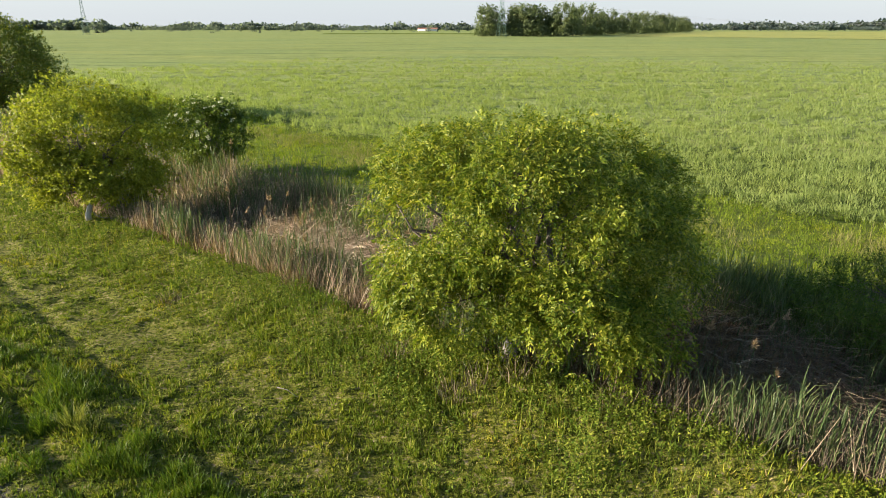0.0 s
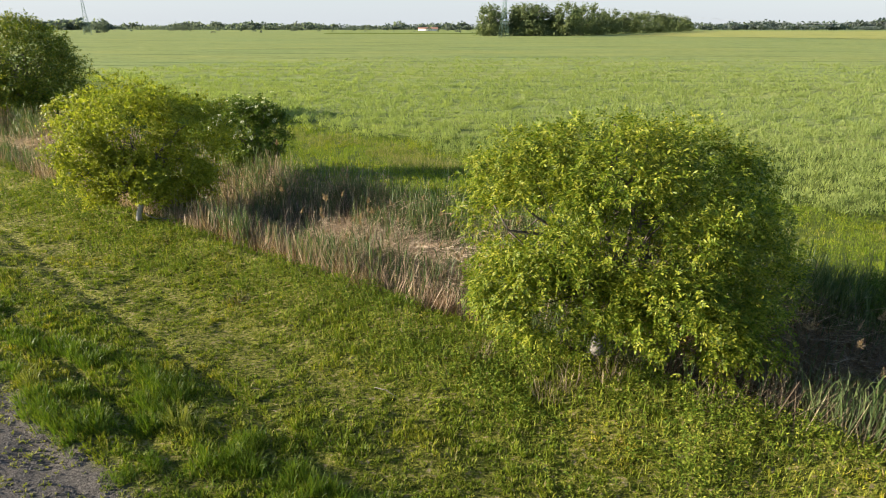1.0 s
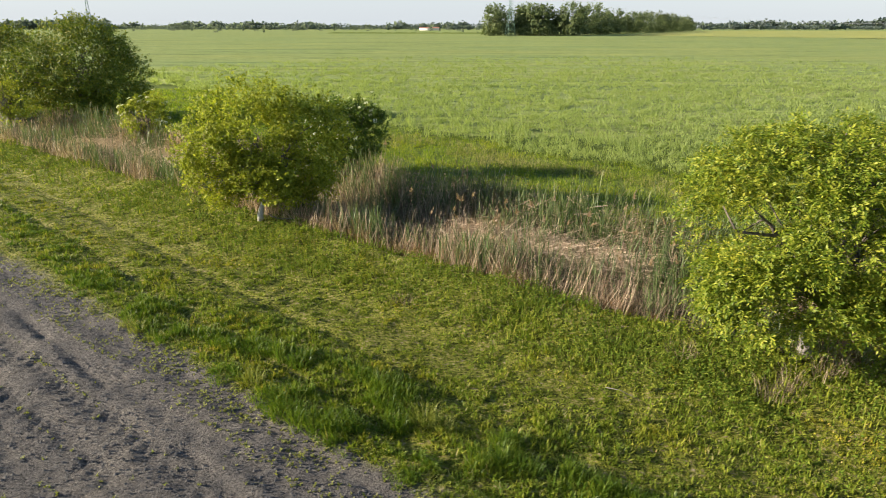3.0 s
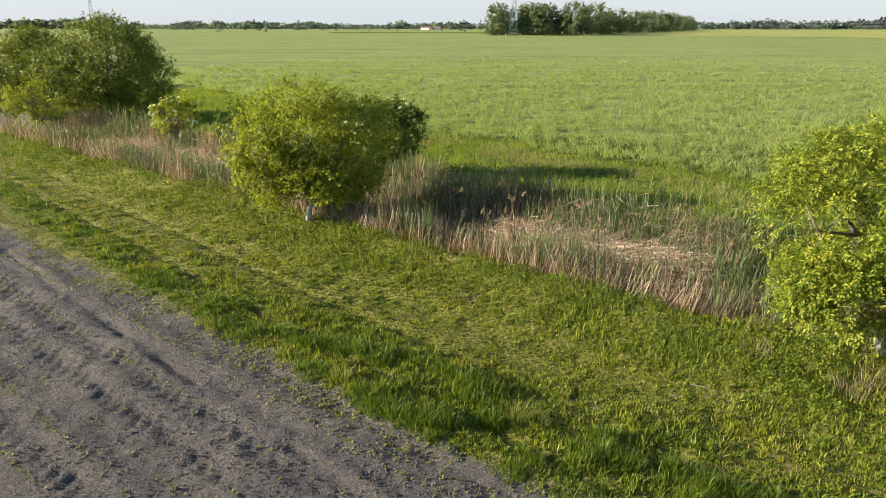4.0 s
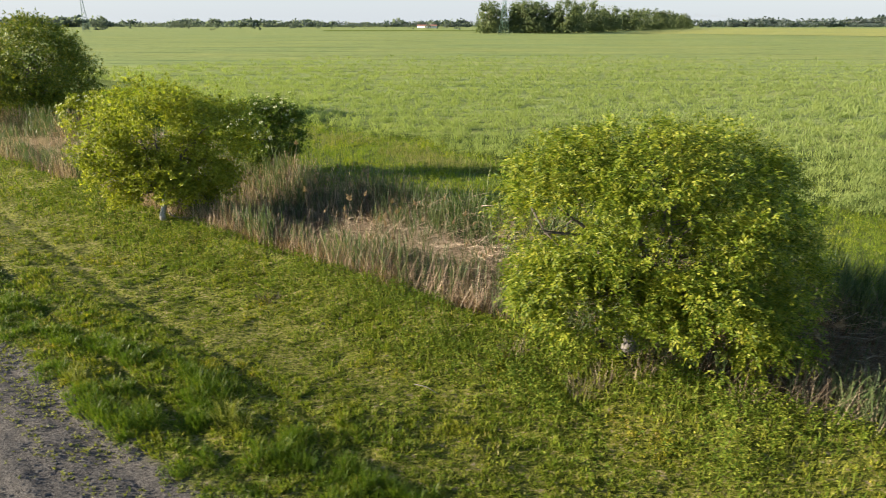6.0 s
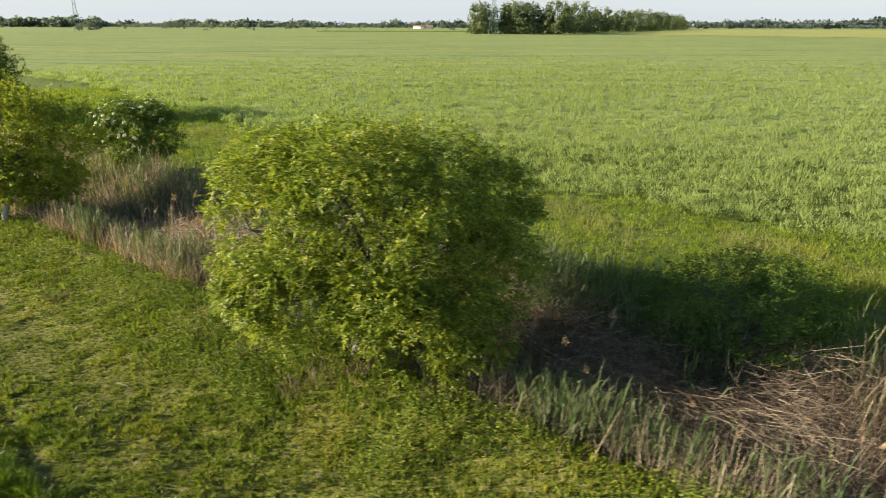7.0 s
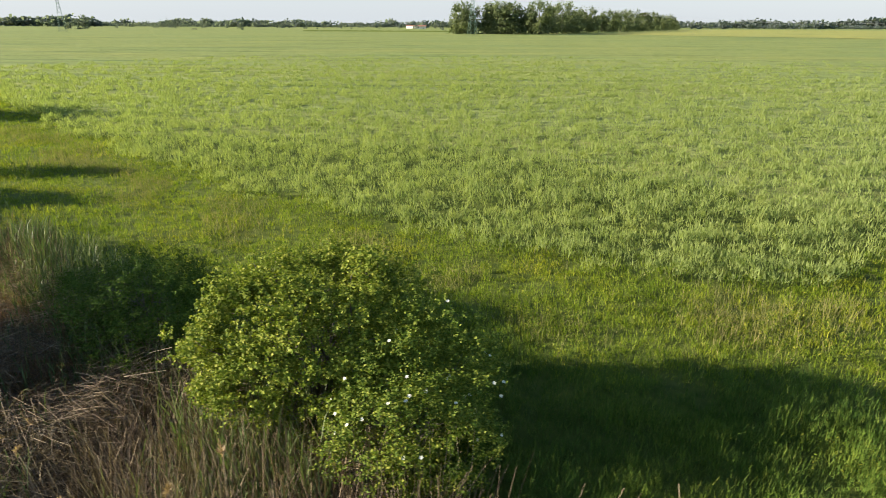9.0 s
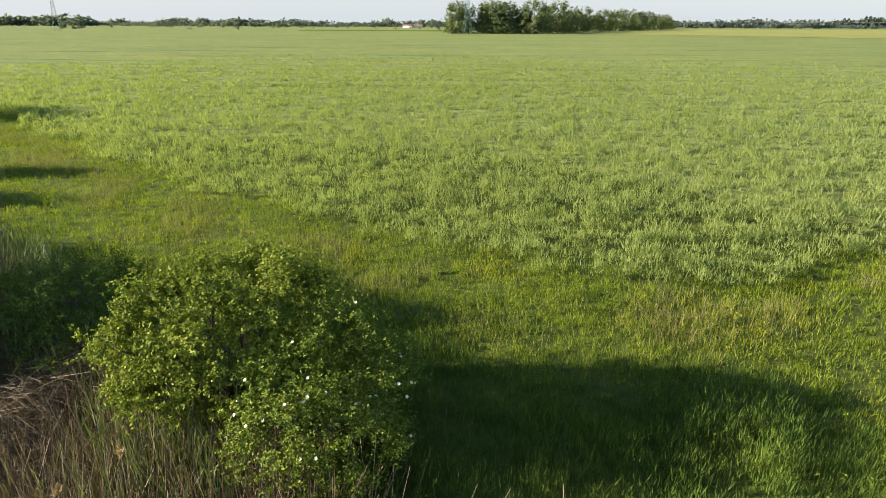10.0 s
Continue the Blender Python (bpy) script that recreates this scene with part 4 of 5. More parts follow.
def crown_points(lobes, n, shell=0.72, bough=0.4, per=22, lump=0.14):
    """Tufts of leaves, gathered in boughs with gaps between them."""
    lobes = np.array(lobes, float)
    tight = lobes.copy()
    tight[:, 3:6] -= bough * 0.45
    p, d = shell_points(tight, max(6, n // per), shell, lump)
    pick = RNG.integers(0, len(p), n)
    size = bough * RNG.uniform(0.65, 1.3, len(p))
    off = unit(RNG.normal(size=(n, 3))) * (RNG.uniform(0, 1, n) ** 0.45)[:, None] * size[pick][:, None] * [1, 1, 0.72]
    q, e = p[pick] + off, unit(d[pick] * 0.7 + off / bough * 0.7 + [0, 0, 0.15])
    stray = RNG.uniform(0, 1, n) < 0.14
    sp_, sd_ = shell_points(lobes, n, shell, lump)
    m = min(len(sp_), n)
    use = stray & (np.arange(n) < m)
    q[use], e[use] = sp_[:m][use[:m]] + sd_[:m][use[:m]] * (bough * 0.35 * RNG.uniform(0, 1, (int(use.sum()), 1)) ** 2), sd_[:m][use[:m]]
    ok = q[:, 2] > 0.1
    return q[ok], e[ok]


def compound_leaves(p, d, per, pairs, size):
    """Pinnate leaves round each tuft: leaflets in pairs along a drooping stalk, and one at its end."""
    n = len(p)
    ps, ds, ns, ls = [], [], [], []
    for _ in range(per):
        a = unit(d * 0.75 + RNG.normal(size=(n, 3)) * 0.75 + np.array([0, 0, -0.10]))
        nr = unit(np.array([0, 0, 0.55]) + d * 0.5 + RNG.normal(size=(n, 3)) * 0.6)
        s = unit(np.cross(a, nr))
        ln = size * RNG.uniform(0.7, 1.25, n)
        start = p + RNG.normal(size=(n, 3)) * size * 0.6
        for k in range(pairs):
            t = 0.4 + 0.75 * k / pairs
            foot = start + a * (ln * 2.0 * t)[:, None] - np.array([0, 0, 1.0]) * (ln * 0.3 * t * t)[:, None]
            for sg in (-1, 1):
                ps.append(foot)
                ds.append(a * 0.55 + s * sg * 0.9 + np.array([0, 0, -0.25]))
                ns.append(nr + RNG.normal(size=(n, 3)) * 0.4)
                ls.append(ln * RNG.uniform(0.75, 1.0, n))
        ps.append(start + a * (ln * 2.3)[:, None] - np.array([0, 0, 1.0]) * (ln * 0.45)[:, None])
        ds.append(a + np.array([0, 0, -0.35]))
        ns.append(nr)
        ls.append(ln * 1.15)
    ln = np.concatenate(ls)
    return small_leaves(np.concatenate(ps), np.concatenate(ds), np.concatenate(ns), ln, ln * 0.40)


def simple_leaves(p, d, per, size, spread_r, slim=0.55):
    """Single leaves on short shoots round each tuft."""
    n = len(p)
    ps, ds, ns, ls = [], [], [], []
    shoot = unit(d * 0.8 + RNG.normal(size=(n, 3)) * 0.6 + np.array([0, 0, 0.25]))
    for k in range(per):
        t = (k + RNG.uniform(0, 1, n)) / per
        foot = p + shoot * (t * spread_r * 2)[:, None] + RNG.normal(size=(n, 3)) * spread_r * 0.22
        ps.append(foot)
        ds.append(shoot * 0.4 + unit(RNG.normal(size=(n, 3))) * 0.9)
        ns.append(np.array([0, 0, 0.3]) + d * 0.8 + RNG.normal(size=(n, 3)) * 0.5)
        ls.append(size * RNG.uniform(0.6, 1.3, n))
    ln = np.concatenate(ls)
    return small_leaves(np.concatenate(ps), np.concatenate(ds), np.concatenate(ns), ln, ln * slim)


def woody(base, foot, fork, lobes, limbs, thick, bark_mat, trunk_mat=None, tufts=None, trunk_label="", twigs=7):
    """Trunk and crooked limbs with their twigs."""
    foot, fork = np.array(foot, float), np.array(fork, float)
    part("trunk", mesh_np("trunk", *tube(wander(foot - [0, 0, 0.1], fork, 6, 0.03), np.linspace(thick * 1.25, thick * 0.85, 6), 10), True), trunk_mat or bark_mat, base, trunk_label)
    for k in range(limbs):
        L = np.array(lobes[k % len(lobes)], float)
        end = L[:3] + unit(RNG.normal(size=3) + [0, 0, 0.3]) * L[3:6] * RNG.uniform(0.55, 0.85)
        line = wander(fork + RNG.normal(size=3) * thick * 0.3, end, 7, 0.045, 0.10)
        pieces = [tube(line, np.linspace(thick * 0.6, thick * 0.10, 7), 6)]
        if tufts is not None:
            near = np.argsort(((tufts - line[4]) ** 2).sum(1))[:400]
            for j in RNG.choice(near, min(twigs, len(near)), replace=False):
                i = RNG.integers(2, 6)
                pieces.append(tube(wander(line[i], tufts[j], 4, 0.06, 0.05), [thick * 0.16, thick * 0.11, thick * 0.07, thick * 0.03], 4))
        part("limb", mesh_np("limb", *merge(pieces), True), bark_mat, base)


def tree(name, label, category, foot, fork, lobes, tufts, leaf, leaf_mat, limbs=9, thick=0.1, bark_mat=None, trunk_mat=None, trunk_label="", group="", twigs=7, shell=0.72, bough=0.4, per=22, lump=0.14):
    base = tagged(new(name), label, category, group)
    p, d = crown_points(lobes, tufts, shell, bough, per, lump)
    woody(base, foot, fork, lobes, limbs, thick, bark_mat or BARK, trunk_mat, p, trunk_label, twigs)
    part("crown", mesh_np("crown", *leaf(p, d)), leaf_mat, base)
    return base, p, d


RNG = np.random.default_rng(23)
walnut, _, _ = tree("walnut_tree", "young walnut tree with yellow-green leaves at the ditch's edge", "tree", (1.45, 9.75, 0), (1.75, 9.9, 0.95),
    [(1.9, 9.9, 2.7, 2.0, 1.9, 1.5), (0.45, 9.7, 2.5, 1.35, 1.4, 1.3), (3.45, 10.8, 2.5, 1.35, 1.3, 1.25), (0.8, 9.15, 1.35, 1.45, 0.9, 0.75),
     (-0.05, 10.1, 3.25, 0.8, 0.9, 0.75), (2.1, 8.4, 1.7, 0.75, 0.65, 0.6), (1.55, 9.15, 1.4, 0.7, 0.5, 0.5),
     (2.6, 8.75, 1.1, 1.0, 0.9, 0.85), (3.3, 8.95, 1.1, 0.95, 0.85, 0.85), (4.1, 10.0, 1.6, 0.75, 0.85, 0.8), (0.0, 9.3, 1.5, 0.8, 0.7, 0.6), (1.35, 9.9, 3.4, 1.4, 1.4, 0.85), (2.9, 10.3, 3.2, 1.05, 1.15, 0.8)],
    4900, lambda p, d: compound_leaves(p, d, 5, 3, 0.069), WALNUT, 14, 0.12, BARK, PALE_BARK, "pale grey trunk", "", 9, 0.76, 0.38, 16)

plum, _, _ = tree("plum_tree", "small spreading fruit tree with a limewashed trunk", "tree", (-11.0, 17.6, 0), (-10.9, 17.72, 0.8),
    [(-11.2, 18.3, 2.7, 1.9, 1.7, 1.5), (-12.3, 18.0, 2.2, 1.15, 1.3, 1.1), (-9.5, 18.7, 2.4, 1.3, 1.5, 1.3), (-12.0, 17.7, 1.3, 1.3, 0.9, 0.75), (-9.8, 18.2, 1.2, 1.2, 1.2, 0.9),
     (-10.9, 17.3, 1.4, 1.3, 0.7, 0.65), (-12.2, 17.4, 0.95, 0.9, 0.6, 0.55), (-10.2, 17.3, 1.0, 0.8, 0.6, 0.5)],
    4300, lambda p, d: simple_leaves(p, d, 11, 0.09, 0.10), PLUM, 16, 0.075, BARK, LIME, "white limewashed trunk", "", 12, 0.62, 0.32, 13)

elder, ep, ed = tree("elder_bush", "dense dark green elder in white blossom", "shrub", (-9.1, 23.0, 0), (-9.1, 23.0, 0.5),
    [(-9.3, 23.0, 1.7, 1.35, 1.3, 1.3), (-8.6, 23.0, 1.9, 0.85, 1.0, 1.2), (-9.9, 22.9, 2.2, 0.8, 0.9, 0.85)],
    1500, lambda p, d: simple_leaves(p, d, 14, 0.09, 0.11), ELDER, 7, 0.06)

elder_small, sp, sd = tree("elder_bush", "small elder bush with cream blossom among dead reeds", "shrub", (-20.8, 30.0, 0), (-20.8, 30.0, 0.4),
    [(-20.8, 30.0, 1.2, 1.15, 1.0, 0.95), (-20.3, 30.1, 1.7, 0.6, 0.6, 0.8)], 380, lambda p, d: simple_leaves(p, d, 12, 0.11, 0.11), PLUM, 5, 0.05)

sapling, _, _ = tree("sapling_bush", "small bright green leafy bush behind the reeds", "shrub", (-17.2, 28.0, 0), (-17.2, 28.0, 0.4),
    [(-17.0, 28.0, 1.3, 1.0, 0.9, 1.15)], 420, lambda p, d: simple_leaves(p, d, 12, 0.10, 0.10), ROSE, 5, 0.04)

tree("walnut_tree", "large walnut tree with dense dark foliage beside the ditch", "tree", (-28.6, 37.2, 0), (-28.4, 37.4, 1.5),
    [(-28.0, 37.5, 3.4, 3.1, 3.0, 2.7), (-26.4, 37.6, 2.6, 2.1, 2.2, 2.1), (-30.2, 37.0, 3.0, 2.0, 2.2, 2.0), (-27.8, 37.3, 4.8, 1.5, 1.6, 1.4), (-28.6, 36.4, 1.5, 2.5, 1.4, 1.3), (-26.2, 36.8, 1.4, 1.7, 1.6, 1.2)],
    3700, lambda p, d: simple_leaves(p, d, 13, 0.135, 0.2, 0.5), OLD_WALNUT, 10, 0.17, None, None, "", "", 7, 0.72, 0.62, 12)
tree("walnut_tree", "broad walnut tree with thin bare lower stems", "tree", (-34.2, 38.5, 0), (-34.0, 38.6, 1.3),
    [(-33.4, 38.5, 3.2, 2.5, 2.4, 2.3), (-36.2, 38.6, 2.6, 2.6, 2.4, 2.2), (-33.0, 38.3, 4.6, 1.1, 1.2, 1.0), (-34.2, 37.3, 1.4, 2.5, 1.4, 1.2)],
    2700, lambda p, d: simple_leaves(p, d, 13, 0.135, 0.2, 0.5), OLD_WALNUT, 9, 0.14, None, None, "", "", 7, 0.72, 0.62, 12)
tree("willow_bush", "low yellow-green bush with thin pale stems", "shrub", (-31.0, 34.2, 0), (-31.0, 34.2, 0.5),
    [(-31.0, 34.2, 1.5, 1.7, 1.2, 1.2)], 380, lambda p, d: simple_leaves(p, d, 12, 0.10, 0.13), PLUM, 7, 0.05)

bramble, _, _ = tree("bramble_bush", "dark green arching bush in the walnut's shade", "shrub", (8.7, 10.1, 0), (8.7, 10.1, 0.4),
    [(8.5, 10.1, 0.95, 1.5, 1.2, 1.0), (7.6, 10.4, 0.75, 1.0, 0.9, 0.8), (9.4, 10.1, 0.75, 0.95, 0.9, 0.8), (8.3, 10.8, 0.95, 0.95, 0.7, 0.8), (8.7, 9.4, 0.65, 0.9, 0.6, 0.6)],
    2000, lambda p, d: simple_leaves(p, d, 18, 0.042, 0.10), BRAMBLE, 8, 0.035, None, None, "", "", 9, 0.7, 0.26, 13)

hawthorn, _, _ = tree("hawthorn_bush", "bushy hawthorn with small bright green leaves", "shrub", (12.1, 8.0, 0), (12.1, 8.0, 0.45),
    [(12.1, 8.0, 1.4, 1.5, 1.3, 1.15), (11.3, 7.75, 1.45, 0.95, 1.0, 0.95), (12.95, 8.2, 1.5, 1.05, 1.1, 1.05), (12.2, 8.75, 1.65, 1.2, 0.85, 0.9), (12.2, 7.4, 1.5, 1.05, 0.7, 0.85),
     (10.85, 8.0, 2.2, 0.3, 0.3, 0.35), (12.2, 8.75, 2.5, 0.4, 0.35, 0.3), (12.9, 8.2, 2.5, 0.35, 0.35, 0.3), (11.6, 7.5, 2.1, 0.4, 0.4, 0.45), (11.4, 8.3, 2.4, 0.4, 0.4, 0.3), (10.45, 7.7, 1.5, 0.35, 0.35, 0.3)],
    5200, lambda p, d: simple_leaves(p, d, 17, 0.041, 0.07, 0.8), THORN, 11, 0.05, None, None, "", "", 9, 0.8, 0.24, 30, 0.34)

dog_rose, rp, rd = tree("dog_rose", "arching wild rose bush with scattered white flowers", "shrub", (13.4, 6.9, 0), (13.4, 6.9, 0.3),
    [(13.4, 6.95, 1.1, 0.9, 0.7, 0.95), (13.4, 6.4, 0.95, 0.85, 0.5, 0.85), (14.05, 6.45, 0.75, 0.6, 0.5, 0.75), (13.75, 7.7, 1.45, 0.8, 0.7, 0.85), (14.2, 7.6, 1.0, 0.5, 0.8, 0.9)],
    2700, lambda p, d: simple_leaves(p, d, 15, 0.04, 0.08, 0.62), ROSE, 8, 0.02, None, None, "", "", 9, 0.74, 0.26, 22, 0.3)


def flower_mesh(size):
    """Five broad petals round a small boss."""
    a = np.arange(5) * 2 * np.pi / 5
    d = np.stack([np.cos(a), np.sin(a), np.full(5, 0.25)], 1)
    return mesh_np("flower", *leaves(np.zeros((5, 3)), d, np.tile([0, 0, 1.0], (5, 1)), np.full(5, size), np.full(5, size * 1.1), 0.0))


def umbel_mesh(size):
    """A flat head of many tiny blossoms."""
    k = 34
    r, a = size * np.sqrt(RNG.uniform(0, 1, k)), RNG.uniform(0, 2 * np.pi, k)
    foot = np.stack([r * np.cos(a), r * np.sin(a), 0.12 * size * (1 - (r / size) ** 2) + RNG.normal(0, 0.004, k)], 1)
    d = np.stack([np.cos(a * 3), np.sin(a * 3), np.full(k, 0.2)], 1)
    return mesh_np("blossom", *leaves(foot, d, np.tile([0, 0, 1.0], (k, 1)), np.full(k, size * 0.38), np.full(k, size * 0.36), 0.0))


def blossoms(parent, name, me, mat, p, d, count, test, label):
    idx = [i for i in RNG.permutation(len(p)) if test(p[i], d[i])][:count]
    for i in idx:
        ob = part(name, me, mat, parent, label)
        up = Vector(d[i]) * 0.8 + Vector((-0.25, -0.35, 0.6))
        ob.matrix_basis = Matrix.Translation(Vector(p[i]) + Vector(d[i]) * 0.2) @ up.to_track_quat("Z", "Y").to_matrix().to_4x4()


blossoms(dog_rose, "flower", flower_mesh(0.026), PETAL, rp, rd, 34, lambda p, d: d[1] < 0.2 and d[2] > -0.4, "white five-petalled flower")
blossoms(elder, "blossom", umbel_mesh(0.065), UMBEL, ep, ed, 160, lambda p, d: d[2] > 0.0 and p[2] > 1.3 and d[0] < 0.6, "flat cream flower head")
blossoms(elder_small, "blossom", umbel_mesh(0.09), UMBEL, sp, sd, 34, lambda p, d: d[1] < 0.4 and d[2] > -0.2, "flat cream flower head")

# plumed reeds
kinds = [reed(1.75, 1.0), reed(1.55, -0.6), reed(1.95, 0.4), reed(1.4, 1.4)]
spots = np.concatenate([scatter(-19, -7, 9.6, 12.8, 85, lambda x, y, u, v: 0.8 + 0 * x), scatter(-3, 6, 9.4, 11.4, 20, lambda x, y, u, v: 0.8 + 0 * x),
                        scatter(5.6, 8.4, 9.4, 11.4, 18, lambda x, y, u, v: 0.8 + 0 * x)])
for i, q in enumerate(spots):
    m = pose(q[0], q[1], max(q[2], -0.9), RNG.normal(0, 7), RNG.normal(4, 7), RNG.uniform(0, 360))
    if i < len(kinds):
        kinds[i].matrix_basis = m
    else:
        copy_thing(kinds[i % len(kinds)], m)



# ---------------------------------------------------------------- small things on the verge
def tuft(name, label, x, y, count, tall, wide, mat, bend, group=""):
    """One clump of blades from a common root."""
    a, r = RNG.uniform(0, 2 * np.pi, count), wide * np.sqrt(RNG.uniform(0, 1, count)) * 0.4
    p = np.stack([r * np.cos(a), r * np.sin(a), np.zeros(count) - 0.01], 1)
    co, tri = blades(p, tall * RNG.uniform(0.5, 1.1, count), np.full(count, 0.008), RNG.uniform(0.2, bend, count), a + RNG.normal(0, 0.5, count))
    ob = tagged(part(name, mesh_np(name, co, tri), mat), label, "grass tuft", group)
    ob.location = (x, y, float(height(np.array([x]), np.array([y]))[0]))
    return ob


for x, y, tall in ((0.55, 8.75, 0.45), (0.95, 8.95, 0.5), (1.6, 9.1, 0.45), (-0.6, 9.9, 0.4), (3.0, 8.3, 0.4), (-6.1, 12.5, 0.3)):
    tuft("dry_grass_tuft", "bleached tuft of dry grass near the walnut", x, y, 70, tall, 0.6, STRAW, 1.5, "dry tufts on the brink")
for x, y, tall in ((-11.05, 10.25, 0.26), (-11.35, 10.45, 0.22), (-10.6, 10.0, 0.2), (-8.15, 8.5, 0.3), (-5.2, 7.6, 0.42), (-4.9, 7.5, 0.3)):
    tuft("weed_clump", "pale yellow-green weed clump at the edge of the soil", x, y, 110, tall, 0.4, MAIZE, 1.3, "weeds along the soil")


def fallen_branch(pts, r):
    return mesh_np("fallen_branch", *tube(np.array(pts), np.linspace(r, r * 0.5, len(pts)), 6), True)


tagged(part("fallen_branch", fallen_branch([(-10.65, 17.35, 0.22), (-10.55, 17.3, 0.14), (-10.3, 17.25, 0.08), (-9.9, 17.3, 0.06), (-9.5, 17.4, 0.1)], 0.02), PALE_BARK), "bare pale branch lying at the plum's foot", "branch")
tagged(part("fallen_branch", fallen_branch([(-2.3, 8.4, 0.05), (-2.1, 8.3, 0.07), (-1.9, 8.15, 0.04)], 0.007), PALE_BARK), "short bleached stick lying on the grass", "branch")


# ---------------------------------------------------------------- pylons and cables
def pylon(tall, foot_w, x, y, turn):
    base = tagged(new("pylon"), "green steel lattice pylon standing in the field", "pylon", "power line")
    levels = np.concatenate([np.linspace(0, 0.75, 9), np.linspace(0.8, 1.0, 4)]) * tall
    half = np.interp(levels, [0, 0.5 * tall, tall], [foot_w / 2, foot_w * 0.2, 0.22])
    for sx, sy in ((1, 1), (1, -1), (-1, -1), (-1, 1)):
        part("leg", mesh_np("leg", *tube([(sx * h, sy * h, z) for z, h in zip(levels, half)], [0.07] * len(levels), 4)), STEEL, base)
    for face in range(4):
        pieces = []
        c, s = [(1, 0), (0, 1), (-1, 0), (0, -1)][face]
        for i in range(len(levels) - 1):
            for a, b_ in ((-1, 1), (1, -1)):
                p0 = (c * half[i] - s * a * half[i], s * half[i] + c * a * half[i], levels[i])
                p1 = (c * half[i + 1] - s * b_ * half[i + 1], s * half[i + 1] + c * b_ * half[i + 1], levels[i + 1])
                pieces.append(tube([p0, p1], [0.032, 0.032], 4))
        part("bracing", mesh_np("bracing", *merge(pieces)), STEEL, base)
    for f, w in ((0.8, 3.4), (0.9, 2.6)):
        part("crossarm", mesh_np("crossarm", *merge([tube([(-w, 0, f * tall), (w, 0, f * tall)], [0.09, 0.09], 4), tube([(-w, 0, f * tall), (0, 0, f * tall + 0.9), (w, 0, f * tall)], [0.06] * 3, 4)])), STEEL, base)
    base.matrix_basis = pose(x, y, 0, 0, 0, turn)
    return base


pylon(27, 4.2, 15.7, 330, 20)
pylon(30, 4.6, -262, 430, 20)


def cable(a, b_, sag):
    t = np.linspace(0, 1, 25)
    pts = np.array(a) + np.outer(t, np.array(b_) - np.array(a))
    pts[:, 2] -= sag * 4 * t * (1 - t)
    return mesh_np("cable", *tube(pts, [0.022] * 25, 3))


for side in (-3.0, 3.0):
    tagged(part("cable", cable((15.7 + side, 330, 21.5), (330 + side, 215, 24), 16), CABLE), "thin sagging power cable across the sky", "cable", "power line")


# ---------------------------------------------------------------- grove and distance
def far_tree(label, tall, wide, tufts, size, mat, seed, name="grove_tree", group="trees of the grove"):
    base = tagged(new(name), label, "tree", group)
    lobes = [(0, 0, tall * 0.56, wide * 0.42, wide * 0.42, tall * 0.40), (0, 0, tall * 0.3, wide * 0.46, wide * 0.46, tall * 0.28)]
    for _ in range(6):
        a, z = RNG.uniform(0, 6.28), RNG.uniform(0.22, 0.85)
        r = wide * 0.30 * (1.25 - z)
        lobes.append((math.cos(a) * r, math.sin(a) * r, tall * z, wide * 0.26, wide * 0.26, tall * 0.17))
    p, d = crown_points(lobes, tufts, 0.75, tall * 0.085, 16, 0.16)
    n = len(p)
    part("trunk", mesh_np("trunk", *tube([(0, 0, -0.2), (0.1, 0, tall * 0.3), (0, 0.1, tall * 0.6)], [tall * 0.025, tall * 0.018, tall * 0.008], 7)), BARK, base)
    ps = np.repeat(p, 3, axis=0) + RNG.normal(size=(n * 3, 3)) * size * 0.5
    ds = RNG.normal(size=(n * 3, 3))
    ns = np.repeat(d, 3, axis=0) + RNG.normal(size=(n * 3, 3)) * 0.5 + [0, 0, 0.4]
    ln = size * RNG.uniform(0.6, 1.4, n * 3)
    part("crown", mesh_np("crown", *small_leaves(ps, ds, ns, ln, ln * 0.7)), mat, base)
    return base


GROVE_KINDS = [far_tree("tall dark green deciduous tree of the grove", 15, 13, 1000, 0.72, GROVE, 1),
               far_tree("rounded dark green tree of the grove", 15, 15, 1000, 0.72, GROVE, 2),
               far_tree("upright grey-green poplar of the grove", 15, 11, 1000, 0.72, GROVE, 3)]
used = set()


def plant(kinds_, i, x, y, tall, sx=1.0, turn=0.0, own=15.0):
    f = tall / own
    m = Matrix.Translation((x, y, 0)) @ pose(0, 0, 0, 0, 0, turn) @ Matrix.Diagonal((f * sx, f * sx, f, 1))
    k = kinds_[i % len(kinds_)]
    if k.name in used:
        return copy_thing(k, m)
    used.add(k.name)
    k.matrix_basis = m
    return k


random.seed(5)
plant(GROVE_KINDS, 0, 9.5, 388, 20.5, 0.95, 40)
plant(GROVE_KINDS, 1, 14.5, 394, 19.0, 0.85, 100)
for i in range(30):
    t = i / 29
    x = 27 + 245 * t ** 1.5 + random.uniform(-2, 2)
    y = 392 + 437 * max(0, x - 57) / 217 + random.uniform(-4, 6)
    tall = 14.8 + 2.4 * math.sin(i * 2.1) + random.uniform(-2.6, 2.0) - 1.0 * t
    plant(GROVE_KINDS, random.randrange(3), x, y, tall, random.uniform(1.0, 1.4), random.uniform(0, 360))


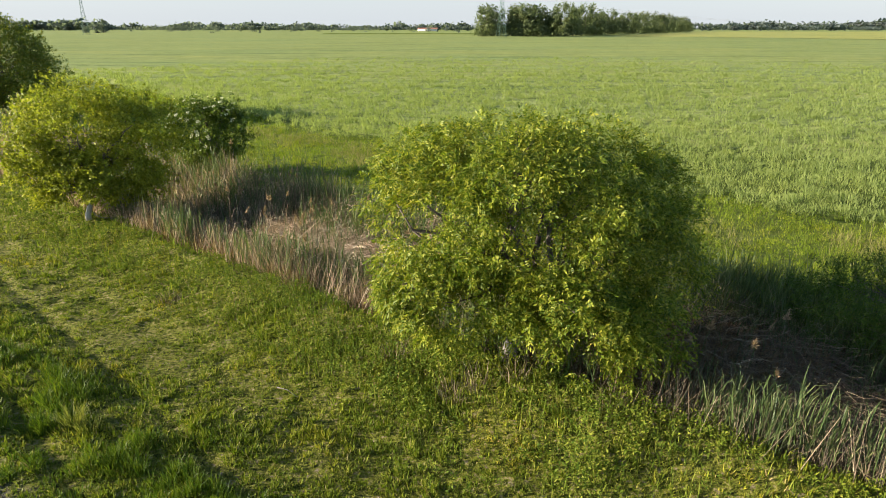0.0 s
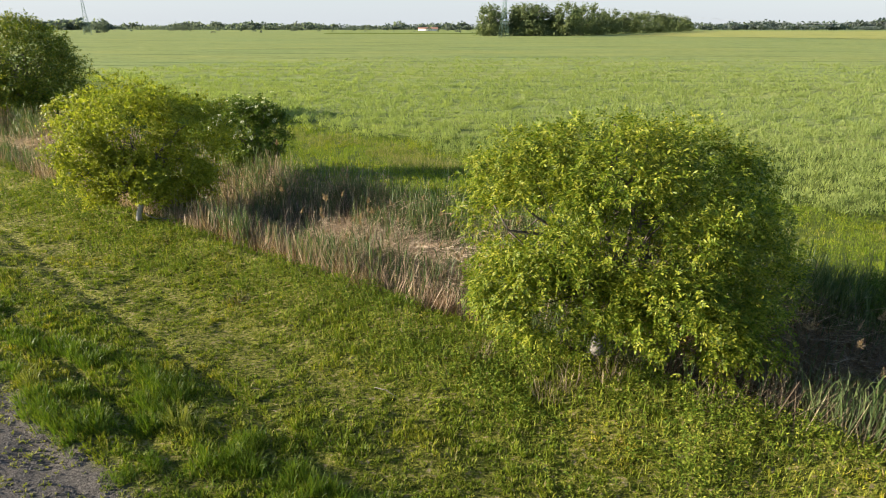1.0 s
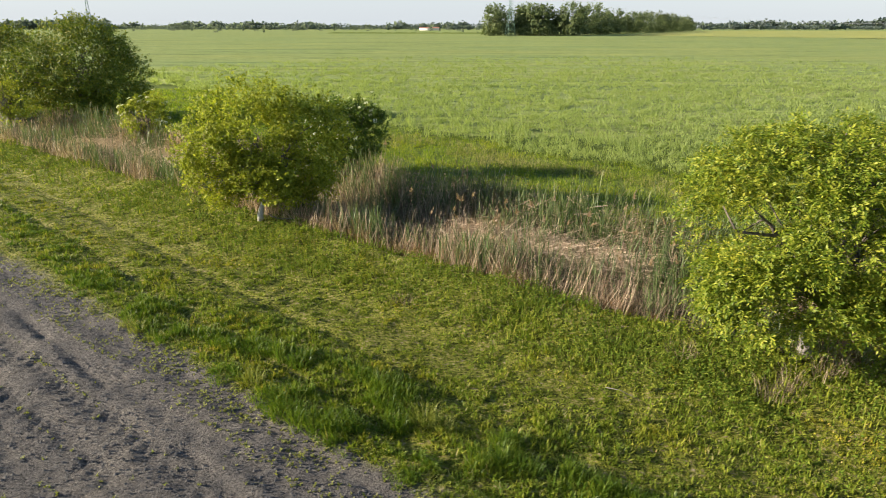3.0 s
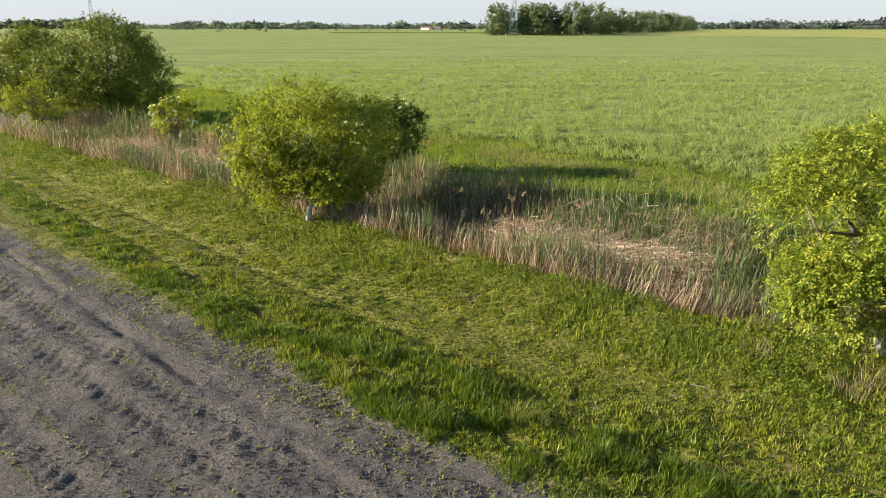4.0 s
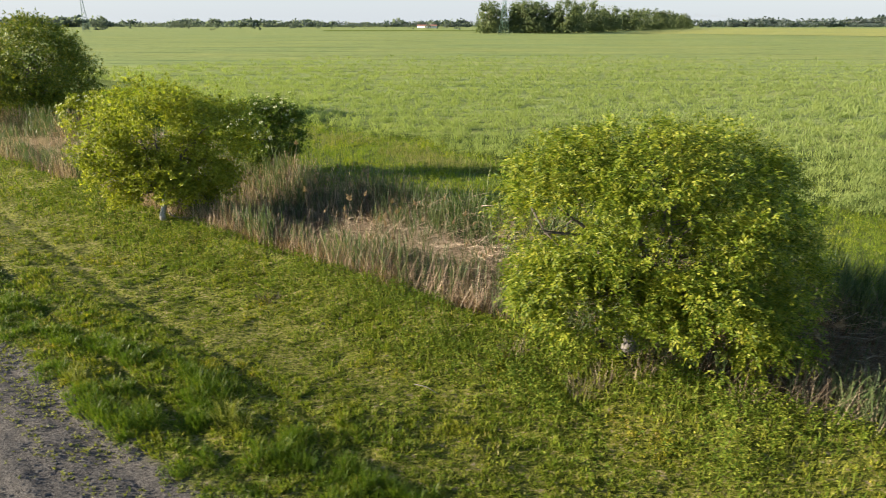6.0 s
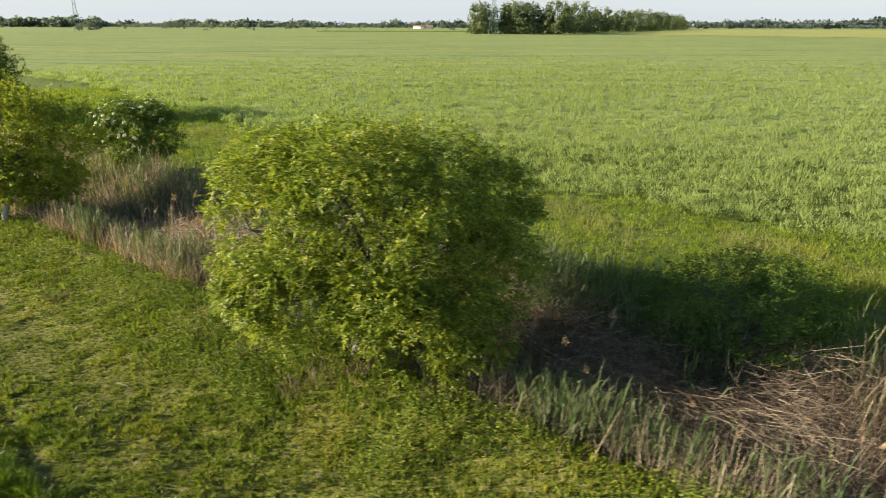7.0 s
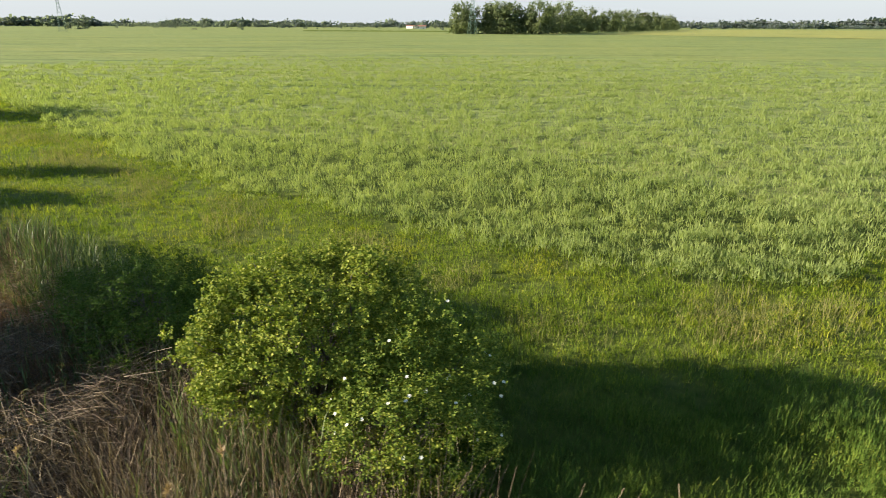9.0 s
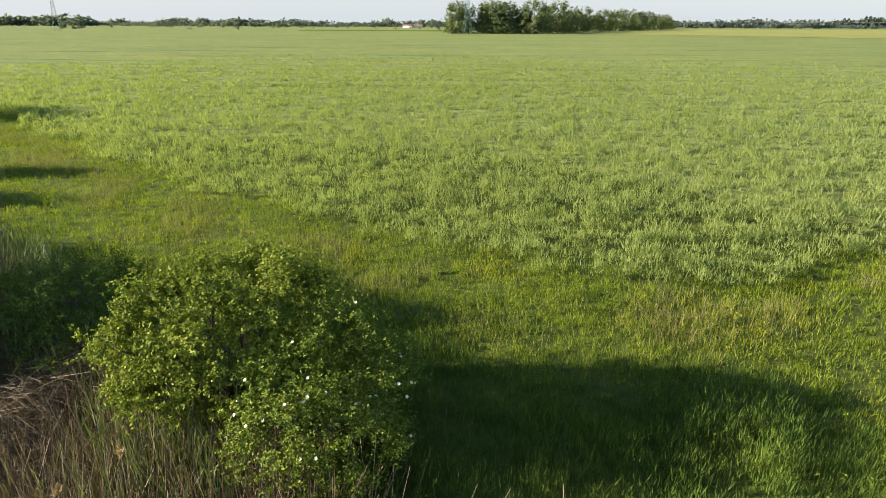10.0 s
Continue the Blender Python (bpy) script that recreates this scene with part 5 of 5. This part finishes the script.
def undergrowth():
    t = RNG.uniform(0, 1, 3000)
    x = 4 + 266 * t ** 1.5 + RNG.normal(0, 2, 3000)
    y = 386 + 437 * np.clip(x - 57, 0, None) / 217 + RNG.normal(0, 2.5, 3000)
    p = np.stack([x, y, RNG.uniform(0.2, 5.0, 3000)], 1)
    ln = RNG.uniform(0.8, 1.8, 3000)
    return leaves(p, RNG.normal(size=(3000, 3)), RNG.normal(size=(3000, 3)) + [0, -0.5, 0.4], ln, ln * 0.7)


stuff("grove_undergrowth", undergrowth(), GROVE, "dark bushes at the foot of the grove", "undergrowth")

def barn(x, y, turn):
    """A long low farm building, far off: white wall, shallow red-brown roof."""
    base = tagged(new("barn"), "long low white barn with a red-brown roof", "barn")
    w, d, h = 15.0, 5.0, 3.2
    box = np.array([(sx * w, sy * d, z) for z in (0, h) for sx, sy in ((-1, -1), (1, -1), (1, 1), (-1, 1))], float)
    sides = np.array([(0, 1, 5, 4), (1, 2, 6, 5), (2, 3, 7, 6), (3, 0, 4, 7)])
    part("wall", mesh_np("wall", box, sides), plain("whitewashed_wall", (0.7, 0.69, 0.66), 0.9, 0, 0.1, 0.5), base)
    e = 0.6
    top = np.array([(-w - e, -d - e, h), (w + e, -d - e, h), (w + e, 0, h + 2), (-w - e, 0, h + 2), (w + e, d + e, h), (-w - e, d + e, h)], float)
    part("roof", mesh_np("roof", top, np.array([(0, 1, 2, 3), (3, 2, 4, 5)])), plain("clay_tile_roof", (0.28, 0.13, 0.09), 0.9, 0, 0.2, 1), base)
    base.matrix_basis = pose(x, y, 0, 0, 0, turn)


barn(-68, 1000, 6)


def bank_strip():
    t = np.linspace(0, 1, 90)
    x, y = -118 + 130 * t, 512 - 6 * t
    h = 0.55 + 0.5 * (0.4 + fbm(t * 40, t * 0, 181, 3))
    prof = ((-2.2, 0.0), (-0.7, 1.0), (0.7, 1.0), (2.2, 0.0))
    co = np.stack([np.stack([x, y + a, 0.3 + h * k], 1) for a, k in prof], 1).reshape(-1, 3)
    quad = np.array([(i * 4 + j, i * 4 + 4 + j, i * 4 + 5 + j, i * 4 + 1 + j) for i in range(89) for j in range(3)])
    return mesh_np("earth_bank", co, quad)


tagged(part("earth_bank", bank_strip(), EARTH), "low dark grassy bank across the far field", "bank")

LONE = [far_tree("solitary round tree on the far plain", 15, 13, 420, 1.1, HAZED_WOOD, 4, "distant_tree", "trees on the far plain"),
        far_tree("wide low tree on the far plain", 15, 24, 420, 1.2, HAZED_WOOD, 5, "distant_tree", "trees on the far plain")]
for i, (x, y, tall, sx) in enumerate(((-350, 602, 13, 0.9), (-358, 604, 10, 1.2), (-366, 600, 7.5, 1.3), (-240, 590, 3.4, 1.3), (-195, 590, 4.2, 1.0), (-430, 950, 13, 1.3), (-445, 955, 11, 1.4),
                                 (-256, 930, 12, 0.6), (-248, 935, 9, 0.8), (-258, 935, 8, 1.0), (-165, 900, 6, 1.2), (-60, 900, 9, 0.8), (-35, 930, 7, 1.0), (-18, 760, 5, 1.0), (-12, 640, 3.5, 1.2))):
    plant(LONE, i, x, y, tall, sx, 50 * i)
for i in range(13):
    x = -420 + 32 * i + random.uniform(-6, 6)
    plant(LONE, i, x, 780 + random.uniform(-40, 60), random.uniform(2.2, 5.0), 1.2, 40 * i)


def woodland():
    """The broken line of woods at the edge of the plain: crowns of loose foliage, one behind another."""
    trees, per = 1700, 30
    x = RNG.uniform(-1700, 1500, trees)
    band = RNG.integers(0, 3, trees)
    y = 1150 + 190 * band + RNG.normal(0, 8, trees) + 0.06 * np.abs(x)
    top = (8.0 + 8 * smooth(0.35, 0.75, fbm(x * 0.014 + band * 31, band * 5.0, 171, 4)) * (0.4 + 1.1 * fbm(x * 0.09, band * 3.0, 172, 2))) * (0.8 + 0.25 * band)
    top = (top + 8 * smooth(-600, -760, x) * (band == 0) + 9 * smooth(520, 700, x) * (band == 2)) * RNG.uniform(0.75, 1.1, trees)
    n = trees * per
    d = unit(RNG.normal(size=(n, 3)))
    H = np.repeat(top, per)
    p = np.stack([np.repeat(x, per), np.repeat(y, per), H * 0.5], 1) + d * np.stack([H * 0.8, H * 0.4, H * 0.46], 1) * RNG.uniform(0.45, 0.95, (n, 1))
    ln = H * RNG.uniform(0.3, 0.5, n)
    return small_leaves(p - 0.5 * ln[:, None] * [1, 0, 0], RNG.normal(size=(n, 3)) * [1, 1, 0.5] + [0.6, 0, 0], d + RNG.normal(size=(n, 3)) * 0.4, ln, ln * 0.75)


stuff("distant_woodland", woodland(), HAZED_WOOD, "broken line of haze-tinted woods along the horizon", "woodland")
